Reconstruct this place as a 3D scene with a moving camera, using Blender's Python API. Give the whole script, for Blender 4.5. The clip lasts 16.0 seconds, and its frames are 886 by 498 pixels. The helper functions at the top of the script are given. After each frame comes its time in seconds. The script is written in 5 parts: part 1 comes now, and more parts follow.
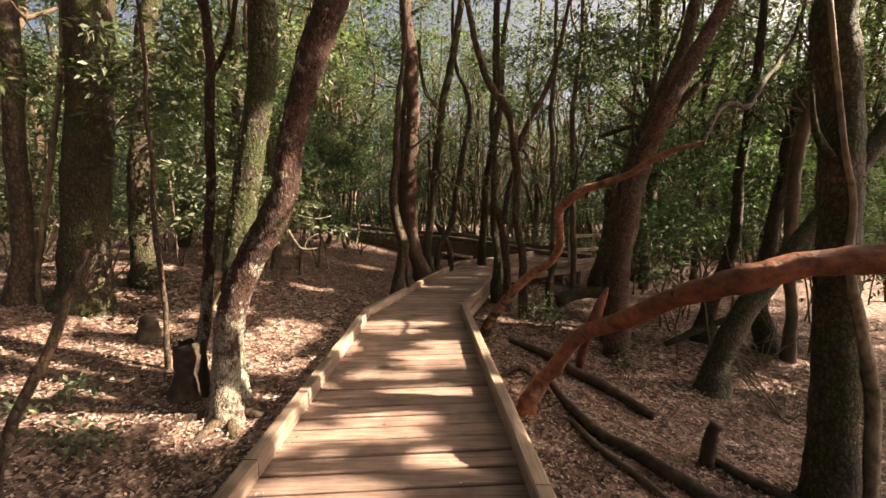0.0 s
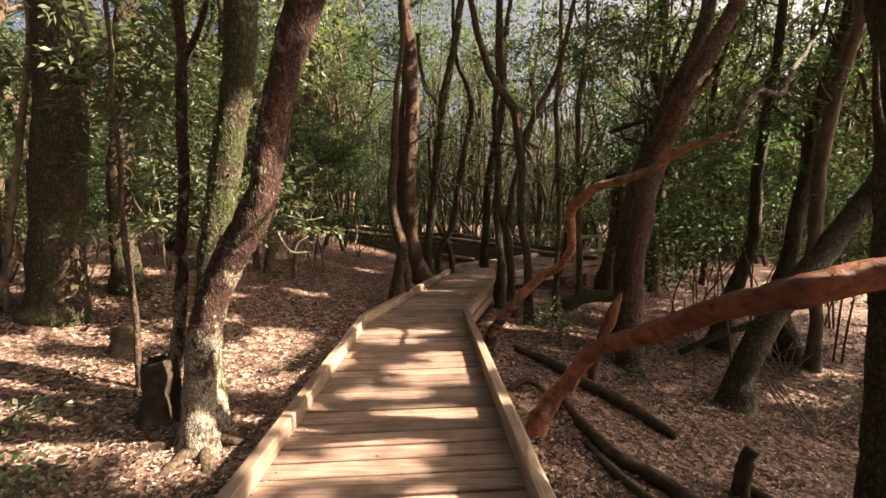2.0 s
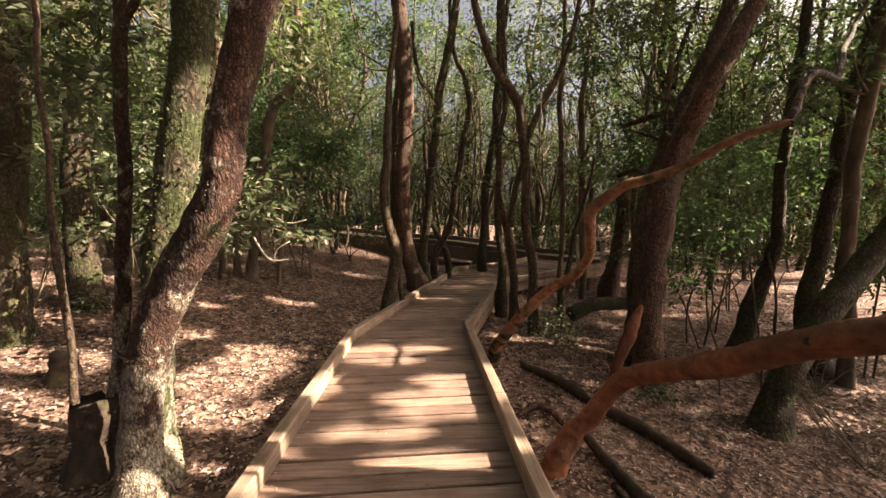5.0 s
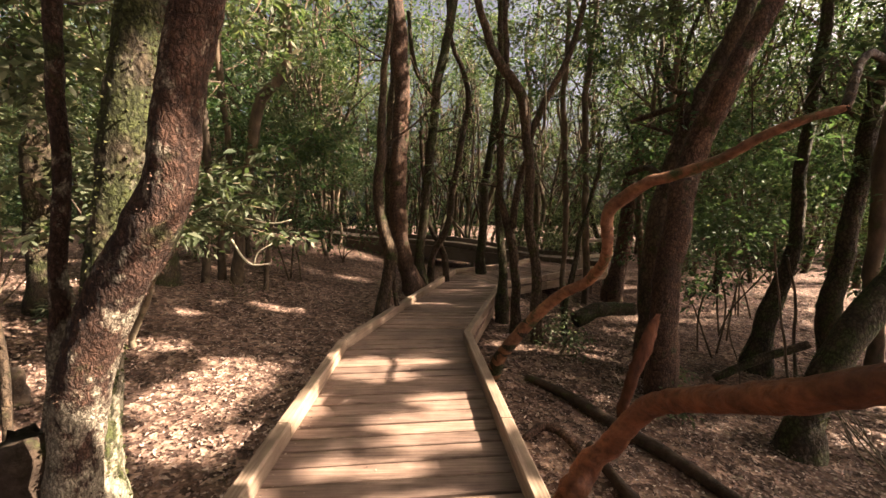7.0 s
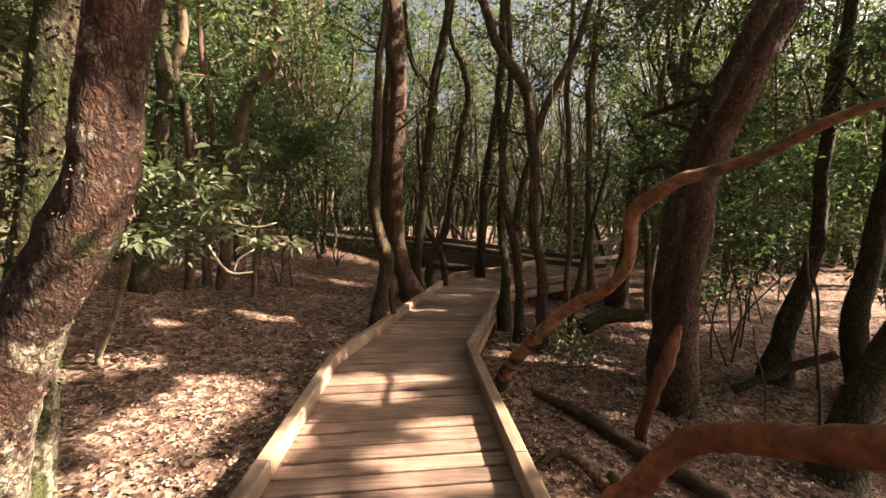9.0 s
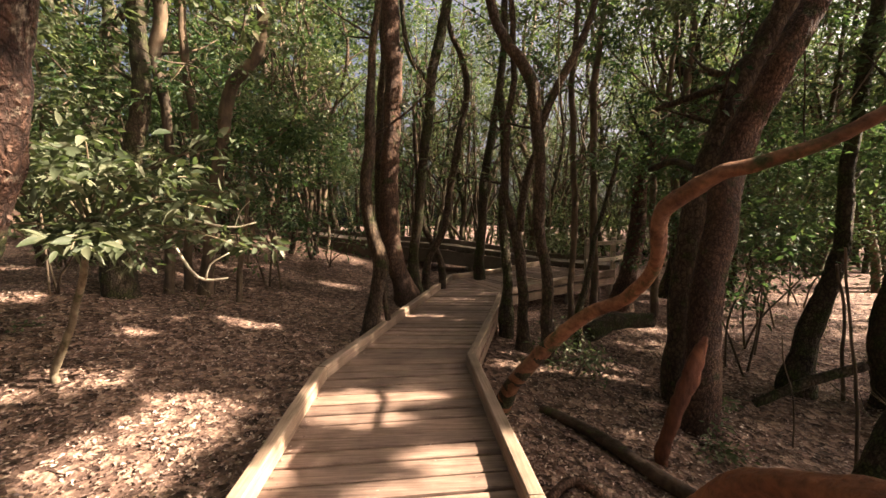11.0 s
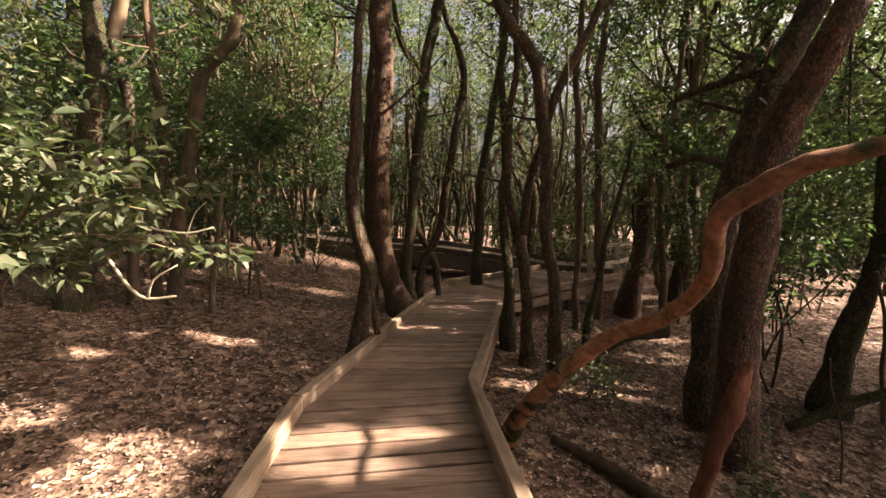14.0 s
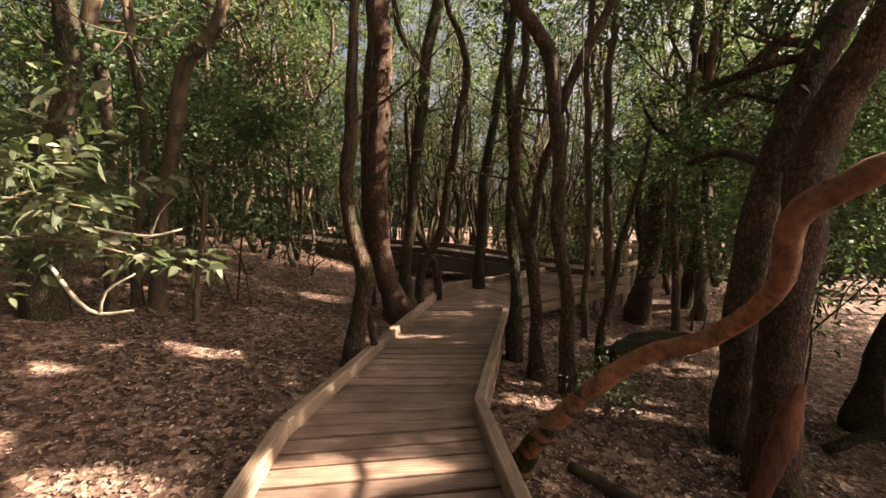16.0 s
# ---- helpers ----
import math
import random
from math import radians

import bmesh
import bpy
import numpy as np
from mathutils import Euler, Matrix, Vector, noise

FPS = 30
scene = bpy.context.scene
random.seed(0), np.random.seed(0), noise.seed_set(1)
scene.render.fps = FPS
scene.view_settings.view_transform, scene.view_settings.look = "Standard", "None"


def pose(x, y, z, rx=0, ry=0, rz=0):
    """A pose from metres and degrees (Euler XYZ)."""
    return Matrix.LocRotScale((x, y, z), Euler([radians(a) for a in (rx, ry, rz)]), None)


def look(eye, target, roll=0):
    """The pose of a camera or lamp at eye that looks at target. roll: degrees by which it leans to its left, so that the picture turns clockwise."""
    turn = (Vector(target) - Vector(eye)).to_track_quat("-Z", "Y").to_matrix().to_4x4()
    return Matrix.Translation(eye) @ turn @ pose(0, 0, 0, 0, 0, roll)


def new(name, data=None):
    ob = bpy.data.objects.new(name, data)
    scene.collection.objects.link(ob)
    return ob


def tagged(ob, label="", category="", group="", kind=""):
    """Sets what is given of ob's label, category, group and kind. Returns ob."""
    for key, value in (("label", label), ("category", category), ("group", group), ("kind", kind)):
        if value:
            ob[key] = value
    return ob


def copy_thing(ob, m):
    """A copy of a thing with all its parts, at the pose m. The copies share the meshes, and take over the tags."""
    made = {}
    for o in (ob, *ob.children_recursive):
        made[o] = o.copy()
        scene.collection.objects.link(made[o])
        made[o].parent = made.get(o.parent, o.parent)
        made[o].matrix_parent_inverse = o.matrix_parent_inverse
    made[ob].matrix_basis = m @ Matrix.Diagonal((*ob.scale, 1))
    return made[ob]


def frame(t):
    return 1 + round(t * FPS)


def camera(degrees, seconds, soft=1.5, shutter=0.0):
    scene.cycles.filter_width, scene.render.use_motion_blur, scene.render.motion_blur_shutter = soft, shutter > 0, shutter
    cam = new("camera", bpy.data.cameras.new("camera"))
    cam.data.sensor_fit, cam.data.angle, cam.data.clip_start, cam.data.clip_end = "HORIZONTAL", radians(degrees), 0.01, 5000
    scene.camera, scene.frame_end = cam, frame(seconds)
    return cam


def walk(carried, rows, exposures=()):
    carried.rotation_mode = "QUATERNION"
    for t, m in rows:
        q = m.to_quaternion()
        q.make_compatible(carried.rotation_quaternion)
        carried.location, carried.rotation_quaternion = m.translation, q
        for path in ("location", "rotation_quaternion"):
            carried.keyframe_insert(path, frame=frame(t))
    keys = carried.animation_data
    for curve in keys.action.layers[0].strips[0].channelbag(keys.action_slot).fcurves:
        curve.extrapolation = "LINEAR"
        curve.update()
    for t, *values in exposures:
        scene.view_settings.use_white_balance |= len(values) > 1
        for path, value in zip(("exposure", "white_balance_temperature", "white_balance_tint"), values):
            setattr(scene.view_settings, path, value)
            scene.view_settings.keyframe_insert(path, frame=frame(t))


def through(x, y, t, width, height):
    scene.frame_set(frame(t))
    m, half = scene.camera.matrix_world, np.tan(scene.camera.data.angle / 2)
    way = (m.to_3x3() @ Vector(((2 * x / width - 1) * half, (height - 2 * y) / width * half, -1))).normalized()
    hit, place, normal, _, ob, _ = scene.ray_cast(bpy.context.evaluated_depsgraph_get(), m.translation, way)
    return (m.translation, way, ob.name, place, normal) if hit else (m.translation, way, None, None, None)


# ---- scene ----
cam = camera(95.3, 16.0)
METRES, EYE, TILT, LEAN, TURN = 3.2, 1.6, -5.5, 0.0, 0.0
ROWS = [
    (0.0, 0.0, 0.0, 0.0, 0.0, 0.0, -0.0),
    (0.5, -0.0015, 0.0323, 0.0011, -0.04, 0.02, 0.05),
    (1.0, -0.0017, 0.0639, 0.0068, 0.02, -0.02, 0.16),
    (1.5, 0.0002, 0.0947, 0.0103, 0.09, 0.03, 0.23),
    (2.0, -0.0012, 0.1215, 0.0098, 0.1, 0.09, 0.19),
    (2.5, -0.0051, 0.1539, 0.0099, 0.02, 0.09, 0.14),
    (3.0, -0.012, 0.1854, 0.0158, -0.06, 0.05, 0.11),
    (3.5, -0.0189, 0.2171, 0.0231, -0.23, -0.01, 0.11),
    (4.0, -0.0224, 0.2444, 0.0268, -0.48, 0.13, 0.18),
    (6.5, -0.0221, 0.4035, 0.0407, -1.22, 0.18, 0.21),
    (7.0, -0.0281, 0.4351, 0.0435, -1.39, 0.18, 0.15),
    (7.5, -0.0375, 0.4699, 0.0521, -1.58, 0.14, 0.17),
    (8.0, -0.0424, 0.4977, 0.0556, -1.72, 0.1, 0.2),
    (8.5, -0.0453, 0.5283, 0.0562, -1.87, 0.14, 0.24),
    (9.0, -0.0408, 0.558, 0.0587, -1.96, 0.28, 0.33),
    (11.5, -0.0462, 0.7133, 0.071, -2.54, 0.22, 0.26),
    (12.0, -0.05, 0.7408, 0.0769, -2.65, 0.22, 0.26),
    (12.5, -0.0511, 0.7693, 0.0801, -2.88, 0.41, 0.36),
    (13.0, -0.0498, 0.7978, 0.0813, -3.15, 0.45, 0.39),
    (13.5, -0.0468, 0.8313, 0.0851, -3.31, 0.33, 0.4),
    (14.0, -0.0424, 0.861, 0.0908, -3.3, 0.23, 0.43),
    (14.5, -0.0405, 0.891, 0.0925, -3.3, 0.32, 0.5),
    (15.0, -0.0411, 0.9192, 0.0913, -3.3, 0.34, 0.47),
    (15.5, -0.0444, 0.9535, 0.0931, -3.41, 0.37, 0.44),
    (16.0, -0.0485, 0.9855, 0.1004, -3.46, 0.36, 0.35),
]
walk(cam, [(t, pose(0, 0, EYE, TILT, LEAN, TURN) @ pose(METRES * x, METRES * y, METRES * z, 90 + pitch, roll, yaw)) for t, x, y, z, yaw, pitch, roll in ROWS],
     [(0.0, 2.64, 7000, 15)])

# ---- world and sun ----
SUN_EL, SUN_AZ = radians(36.0), radians(-5.0)   # the sun stands to the right of the walk
SUN_DIR = Vector((math.cos(SUN_EL) * math.cos(SUN_AZ), math.cos(SUN_EL) * math.sin(SUN_AZ), math.sin(SUN_EL)))
world = bpy.data.worlds.new("forest_sky")
scene.world = world
world.use_nodes = True
wn = world.node_tree.nodes
sky = wn.new("ShaderNodeTexSky")
sky.sky_type, sky.sun_disc = "NISHITA", False
sky.sun_elevation, sky.sun_rotation = SUN_EL, radians(90) - SUN_AZ
sky.air_density, sky.dust_density, sky.ozone_density = 0.25, 9.0, 0.1
wn["Background"].inputs["Strength"].default_value = 0.07
world.node_tree.links.new(sky.outputs[0], wn["Background"].inputs["Color"])
sun = new("sun", bpy.data.lights.new("sun", "SUN"))
sun.data.energy, sun.data.angle, sun.data.color = 5.0, radians(0.5), (1.0, 0.9, 0.74)
sun.matrix_world = look(SUN_DIR * 40, (0, 0, 0))

# ---- materials ----


def material(name):
    m = bpy.data.materials.new(name)
    m.use_nodes = True
    nt = m.node_tree
    return m, nt.nodes, nt.links, nt.nodes["Principled BSDF"]


def noise_tex(nodes, links, scale, detail=6.0, stretch=(1, 1, 1), rough=0.6):
    co, mp, tx = nodes.new("ShaderNodeTexCoord"), nodes.new("ShaderNodeMapping"), nodes.new("ShaderNodeTexNoise")
    mp.inputs["Scale"].default_value = stretch
    tx.inputs["Scale"].default_value, tx.inputs["Detail"].default_value, tx.inputs["Roughness"].default_value = scale, detail, rough
    links.new(co.outputs["Object"], mp.inputs[0])
    links.new(mp.outputs[0], tx.inputs["Vector"])
    return tx


def ramp(nodes, links, src, stops):
    r = nodes.new("ShaderNodeValToRGB")
    while len(r.color_ramp.elements) < len(stops):
        r.color_ramp.elements.new(0.5)
    for e, (p, c) in zip(r.color_ramp.elements, stops):
        e.position, e.color = p, (*c, 1)
    links.new(src, r.inputs[0])
    return r


def blend(nodes, links, fac, a, b, kind="MIX"):
    x = nodes.new("ShaderNodeMix")
    x.data_type, x.blend_type = "RGBA", kind
    for sock, v in ((x.inputs[0], fac), (x.inputs[6], a), (x.inputs[7], b)):
        if isinstance(v, (int, float)):
            sock.default_value = v
        elif isinstance(v, tuple):
            sock.default_value = (*v, 1)
        else:
            links.new(v, sock)
    return x.outputs[2]


def bump(nodes, links, height, shader, strength, distance):
    b = nodes.new("ShaderNodeBump")
    b.inputs["Strength"].default_value, b.inputs["Distance"].default_value = strength, distance
    links.new(height, b.inputs["Height"])
    links.new(b.outputs[0], shader.inputs["Normal"])


def bark(name, dark, light, moss=0.0, stretch=(1, 1, 0.35), scale=14.0, depth=0.02, moss_colour=(0.05, 0.055, 0.018), scaly=0.0, lit_lichen=0.0):
    m, n, l, p = material(name)
    fine = noise_tex(n, l, scale, 8, stretch, 0.65)
    big = noise_tex(n, l, 2.2, 3)
    col = ramp(n, l, fine.outputs[0], [(0.32, dark), (0.5, tuple((a + b) / 2 for a, b in zip(dark, light))), (0.7, light)]).outputs[0]
    blot = ramp(n, l, big.outputs[0], [(0.35, (0.55, 0.55, 0.55)), (0.7, (1.15, 1.1, 1.0))]).outputs[0]
    col = blend(n, l, 1.0, col, blot, "MULTIPLY")
    if moss > 0:
        patch = noise_tex(n, l, 5.0, 6)
        fac = ramp(n, l, patch.outputs[0], [(0.62 - 0.3 * moss, (0, 0, 0)), (0.72 - 0.22 * moss, (1, 1, 1))]).outputs[0]
        tuft = noise_tex(n, l, 60, 4)
        mc = ramp(n, l, tuft.outputs[0], [(0.3, tuple(c * 0.4 for c in moss_colour)), (0.75, tuple(c * 1.7 for c in moss_colour))]).outputs[0]
        col = blend(n, l, fac, col, mc)
    if lit_lichen:
        # pale lichen with sunlight painted in, strongest round the foot of the stem
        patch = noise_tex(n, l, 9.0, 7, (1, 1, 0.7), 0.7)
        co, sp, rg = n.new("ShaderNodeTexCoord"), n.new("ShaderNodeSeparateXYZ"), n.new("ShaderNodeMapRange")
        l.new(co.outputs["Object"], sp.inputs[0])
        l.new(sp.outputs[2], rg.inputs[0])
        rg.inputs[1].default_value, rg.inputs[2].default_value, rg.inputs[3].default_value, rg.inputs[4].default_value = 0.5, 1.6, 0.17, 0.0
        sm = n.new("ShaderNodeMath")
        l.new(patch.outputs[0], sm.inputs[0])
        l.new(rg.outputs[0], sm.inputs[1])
        fac = ramp(n, l, sm.outputs[0], [(0.56, (0, 0, 0)), (0.66, (lit_lichen, lit_lichen, lit_lichen))]).outputs[0]
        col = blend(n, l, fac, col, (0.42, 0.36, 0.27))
    height = fine.outputs[0]
    if scaly:
        warp = noise_tex(n, l, 30, 4)
        co, mp, vo = n.new("ShaderNodeTexCoord"), n.new("ShaderNodeMapping"), n.new("ShaderNodeTexVoronoi")
        mp.inputs["Scale"].default_value = (1, 1, 0.55)
        add = n.new("ShaderNodeVectorMath")
        add.operation = "MULTIPLY_ADD"
        add.inputs[1].default_value = (0.05, 0.05, 0.05)
        l.new(co.outputs["Object"], mp.inputs[0])
        l.new(warp.outputs["Color"], add.inputs[0])
        l.new(mp.outputs[0], add.inputs[2])
        vo.inputs["Scale"].default_value = scaly
        vo.feature = "DISTANCE_TO_EDGE"
        l.new(add.outputs[0], vo.inputs["Vector"])
        crack = ramp(n, l, vo.outputs["Distance"], [(0.0, (0.35, 0.33, 0.32)), (0.22, (1, 1, 1))]).outputs[0]
        col = blend(n, l, 1.0, col, crack, "MULTIPLY")
        both = n.new("ShaderNodeMath")
        both.operation = "MULTIPLY_ADD"
        l.new(vo.outputs["Distance"], both.inputs[0])
        both.inputs[1].default_value = 0.9
        l.new(fine.outputs[0], both.inputs[2])
        height = both.outputs[0]
    l.new(col, p.inputs["Base Color"])
    p.inputs["Roughness"].default_value = 0.85
    p.inputs["Specular IOR Level"].default_value = 0.25
    bump(n, l, height, p, 0.9, depth)
    return m


BARK_MOSS = bark("mossy_bark", (0.035, 0.026, 0.018), (0.13, 0.092, 0.06), 0.55, scaly=26.0)
BARK_RED = bark("red_brown_bark", (0.055, 0.03, 0.022), (0.22, 0.125, 0.085), 0.1, (1, 1, 0.6), 26, 0.03, scaly=34.0)
BARK_BROWN = bark("brown_bark", (0.045, 0.03, 0.022), (0.16, 0.108, 0.07), 0.25, scaly=24.0)
# two barks with a paler foot: lichen, and sunlight put into the colour
BARK_LIT_FOOT = bark("red_bark_with_lit_lichen_foot", (0.03, 0.015, 0.011), (0.15, 0.076, 0.052), 0.12, (1, 1, 0.4), 30, 0.045, scaly=40.0, lit_lichen=0.9)
MOSS_LIT_FOOT = bark("mossy_bark_with_lit_lichen_foot", (0.035, 0.026, 0.018), (0.12, 0.088, 0.056), 0.85, scaly=26.0, lit_lichen=0.7)
BARK_FAR = bark("dark_bark", (0.05, 0.036, 0.026), (0.185, 0.13, 0.088), 0.2, (1, 1, 0.4), 8)
BARK_PALE = bark("pale_thin_bark", (0.1, 0.075, 0.05), (0.3, 0.24, 0.165), 0.3, (1, 1, 0.5), 20, 0.01)
BARK_ORANGE = bark("smooth_orange_bark", (0.1, 0.034, 0.018), (0.33, 0.13, 0.066), 0.0, (1, 1, 1), 14, 0.03)
BARK_ORANGE.node_tree.nodes["Principled BSDF"].inputs["Roughness"].default_value = 0.6
BARK_VINE = bark("orange_and_mossy_bark", (0.12, 0.05, 0.028), (0.43, 0.205, 0.115), 0.22, (1, 1, 1), 16, 0.02)
DEADWOOD = bark("dead_wood", (0.025, 0.016, 0.012), (0.09, 0.06, 0.042), 0.2, (1, 1, 1), 12, 0.02)
SPLINTER = bark("splintered_red_wood", (0.07, 0.026, 0.016), (0.21, 0.08, 0.045), 0.0, (1, 1, 0.3), 18, 0.02)
PALE_TWIG = bark("bleached_twig", (0.35, 0.3, 0.22), (0.6, 0.54, 0.42), 0.0, (1, 1, 1), 20, 0.004)


def plank_wood(name, dark, light, axis):
    """Weathered timber, each board a little different; the grain runs along the axis."""
    m, n, l, p = material(name)
    stretch = [26, 26, 26]
    stretch[axis] = 1.4
    grain = noise_tex(n, l, 2.0, 8, tuple(stretch), 0.6)
    stain = noise_tex(n, l, 3.0, 5)
    info = n.new("ShaderNodeObjectInfo")
    col = ramp(n, l, grain.outputs[0], [(0.3, dark), (0.72, light)]).outputs[0]
    tone = ramp(n, l, info.outputs["Random"], [(0.0, (0.72, 0.70, 0.68)), (0.5, (0.95, 0.93, 0.9)), (1.0, (1.16, 1.12, 1.06))]).outputs[0]
    col = blend(n, l, 1.0, col, tone, "MULTIPLY")
    dirt = ramp(n, l, stain.outputs[0], [(0.3, (0.62, 0.58, 0.55)), (0.62, (1.05, 1.03, 1.0))]).outputs[0]
    col = blend(n, l, 1.0, col, dirt, "MULTIPLY")
    l.new(col, p.inputs["Base Color"])
    p.inputs["Roughness"].default_value = 0.72
    p.inputs["Specular IOR Level"].default_value = 0.3
    bump(n, l, grain.outputs[0], p, 0.5, 0.004)
    return m


DECK_WOOD = plank_wood("deck_boards", (0.14, 0.09, 0.072), (0.36, 0.25, 0.204), 0)
KERB_WOOD = plank_wood("kerb_timber", (0.19, 0.135, 0.1), (0.4, 0.3, 0.23), 1)
# dark timber of the back boardwalk, the posts and the left joists
DARK_WOOD = plank_wood("dark_beams", (0.05, 0.04, 0.03), (0.16, 0.125, 0.095), 0)
RAIL_WOOD = plank_wood("pale_rail_timber", (0.3, 0.25, 0.19), (0.5, 0.44, 0.35), 2)


def leaf_material(name, stops, through=0.35, gloss=0.56):
    m, n, l, p = material(name)
    geo = n.new("ShaderNodeNewGeometry")
    col = ramp(n, l, geo.outputs["Random Per Island"], stops).outputs[0]
    l.new(col, p.inputs["Base Color"])
    p.inputs["Roughness"].default_value, p.inputs["Specular IOR Level"].default_value = gloss, 0.3
    if through:
        tr, mx = n.new("ShaderNodeBsdfTranslucent"), n.new("ShaderNodeMixShader")
        warm = blend(n, l, 1.0, col, (1.05, 1.3, 0.7), "MULTIPLY")
        l.new(warm, tr.inputs[0])
        mx.inputs[0].default_value = through
        l.new(p.outputs[0], mx.inputs[1])
        l.new(tr.outputs[0], mx.inputs[2])
        l.new(mx.outputs[0], n["Material Output"].inputs["Surface"])
    return m


LEAF_DARK = leaf_material("laurel_leaves", [(0.0, (0.026, 0.05, 0.024)), (0.5, (0.05, 0.083, 0.036)), (0.85, (0.083, 0.118, 0.05)), (1.0, (0.15, 0.16, 0.078))], 0.42)
LEAF_OLIVE = leaf_material("olive_leaves", [(0.0, (0.05, 0.064, 0.035)), (0.5, (0.095, 0.11, 0.058)), (0.9, (0.15, 0.155, 0.085)), (1.0, (0.22, 0.19, 0.11))], 0.45)
# young leaves; on boughs and a left shrub the paler colour imitates sunlight
LEAF_LIGHT = leaf_material("young_and_sunlit_leaves", [(0.0, (0.045, 0.06, 0.03)), (0.5, (0.088, 0.102, 0.056)), (0.9, (0.145, 0.15, 0.092)), (1.0, (0.25, 0.235, 0.165))], 0.36)
# laurel green made lighter and greyer: sky light put into the colour
LEAF_SKYLIT = leaf_material("skylit_green_leaves", [(0.0, (0.035, 0.058, 0.03)), (0.5, (0.065, 0.098, 0.048)), (0.85, (0.1, 0.135, 0.065)), (1.0, (0.17, 0.18, 0.095))], 0.4)
LITTER = leaf_material("fallen_leaves", [(0.0, (0.06, 0.036, 0.028)), (0.35, (0.15, 0.094, 0.075)), (0.7, (0.26, 0.17, 0.135)), (0.93, (0.4, 0.29, 0.23)), (1.0, (0.54, 0.43, 0.34))], 0.0, 0.55)
MOSS = leaf_material("moss_tufts", [(0.0, (0.03, 0.035, 0.012)), (0.6, (0.065, 0.07, 0.022)), (1.0, (0.13, 0.12, 0.045))], 0.2, 0.8)
FLAKES = leaf_material("bark_flakes", [(0.0, (0.05, 0.028, 0.02)), (0.7, (0.11, 0.062, 0.042)), (1.0, (0.17, 0.1, 0.07))], 0.0, 0.8)


def soil_material():
    m, n, l, p = material("leaf_litter_ground")
    co = n.new("ShaderNodeTexCoord")
    vor = n.new("ShaderNodeTexVoronoi")
    vor.inputs["Scale"].default_value, vor.inputs["Randomness"].default_value = 17, 1
    warp = noise_tex(n, l, 9, 3)
    add = n.new("ShaderNodeVectorMath")
    add.operation = "MULTIPLY_ADD"
    l.new(warp.outputs["Color"], add.inputs[0])
    add.inputs[1].default_value = (0.12, 0.12, 0.12)
    l.new(co.outputs["Object"], add.inputs[2])
    l.new(add.outputs[0], vor.inputs["Vector"])
    sep = n.new("ShaderNodeSeparateColor")
    l.new(vor.outputs["Color"], sep.inputs[0])
    leafy = ramp(n, l, sep.outputs[0], [(0.0, (0.05, 0.031, 0.025)), (0.4, (0.125, 0.079, 0.063)), (0.8, (0.23, 0.152, 0.12)), (1.0, (0.36, 0.258, 0.205))]).outputs[0]
    fine = noise_tex(n, l, 40, 6)
    dirt = ramp(n, l, fine.outputs[0], [(0.3, (0.5, 0.47, 0.45)), (0.7, (1.2, 1.15, 1.1))]).outputs[0]
    col = blend(n, l, 1.0, leafy, dirt, "MULTIPLY")
    big = noise_tex(n, l, 0.7, 4)
    patch = ramp(n, l, big.outputs[0], [(0.35, (0.75, 0.72, 0.7)), (0.65, (1.1, 1.08, 1.05))]).outputs[0]
    col = blend(n, l, 1.0, col, patch, "MULTIPLY")
    l.new(col, p.inputs["Base Color"])
    p.inputs["Roughness"].default_value = 0.9
    p.inputs["Specular IOR Level"].default_value = 0.2
    bump(n, l, vor.outputs["Distance"], p, 0.8, 0.03)
    return m


SOIL = soil_material()

# ---- terrain and plan ----


def smooth(a, b, x):
    t = min(1.0, max(0.0, (x - a) / (b - a)))
    return t * t * (3 - 2 * t)


def mix(a, b, t):
    return a + (b - a) * t


def along(pts, v, i=1):
    """Linear interpolation over points sorted by their element i; gives all elements."""
    if v <= pts[0][i]:
        return pts[0]
    for a, b in zip(pts, pts[1:]):
        if v <= b[i]:
            return tuple(mix(p, q, (v - a[i]) / (b[i] - a[i])) for p, q in zip(a, b))
    return pts[-1]


LEFT_EDGE = [(-1.10, -4.0), (-1.10, 6.02), (0.50, 11.70)]
RIGHT_EDGE = [(0.56, -4.0), (0.49, 2.05), (0.28, 6.30), (1.30, 9.85)]
TURN_RIGHT = [(1.30, 9.85, 0.0), (2.50, 10.65, 0.03), (4.30, 11.60, 0.12)]
TURN_LEFT = [(0.50, 11.70, 0.0), (1.60, 12.10, 0.06), (2.95, 12.55, 0.22)]
BACK_NEAR = [(4.60, 12.2, 0.14), (2.95, 12.60, 0.25), (1.84, 12.75, 0.45), (0.20, 13.0, 0.66), (-2.50, 14.8, 0.68), (-4.60, 16.1, 0.86), (-9.5, 18.6, 1.0)]
BACK_FAR = [(5.4, 13.4, 0.16), (3.4, 13.95, 0.25), (2.1, 14.10, 0.45), (0.60, 14.3, 0.66), (-1.70, 15.95, 0.68), (-3.90, 17.3, 0.86), (-8.9, 19.9, 1.0)]


def seg_dist(x, y, a, b):
    ax, ay, bx, by = a[0], a[1], b[0], b[1]
    dx, dy = bx - ax, by - ay
    t = min(1.0, max(0.0, ((x - ax) * dx + (y - ay) * dy) / (dx * dx + dy * dy)))
    return math.hypot(x - ax - t * dx, y - ay - t * dy)


MID_LINE = [(-0.32, -4.0), (-0.38, 6.1), (0.9, 10.8), (3.6, 12.1)]


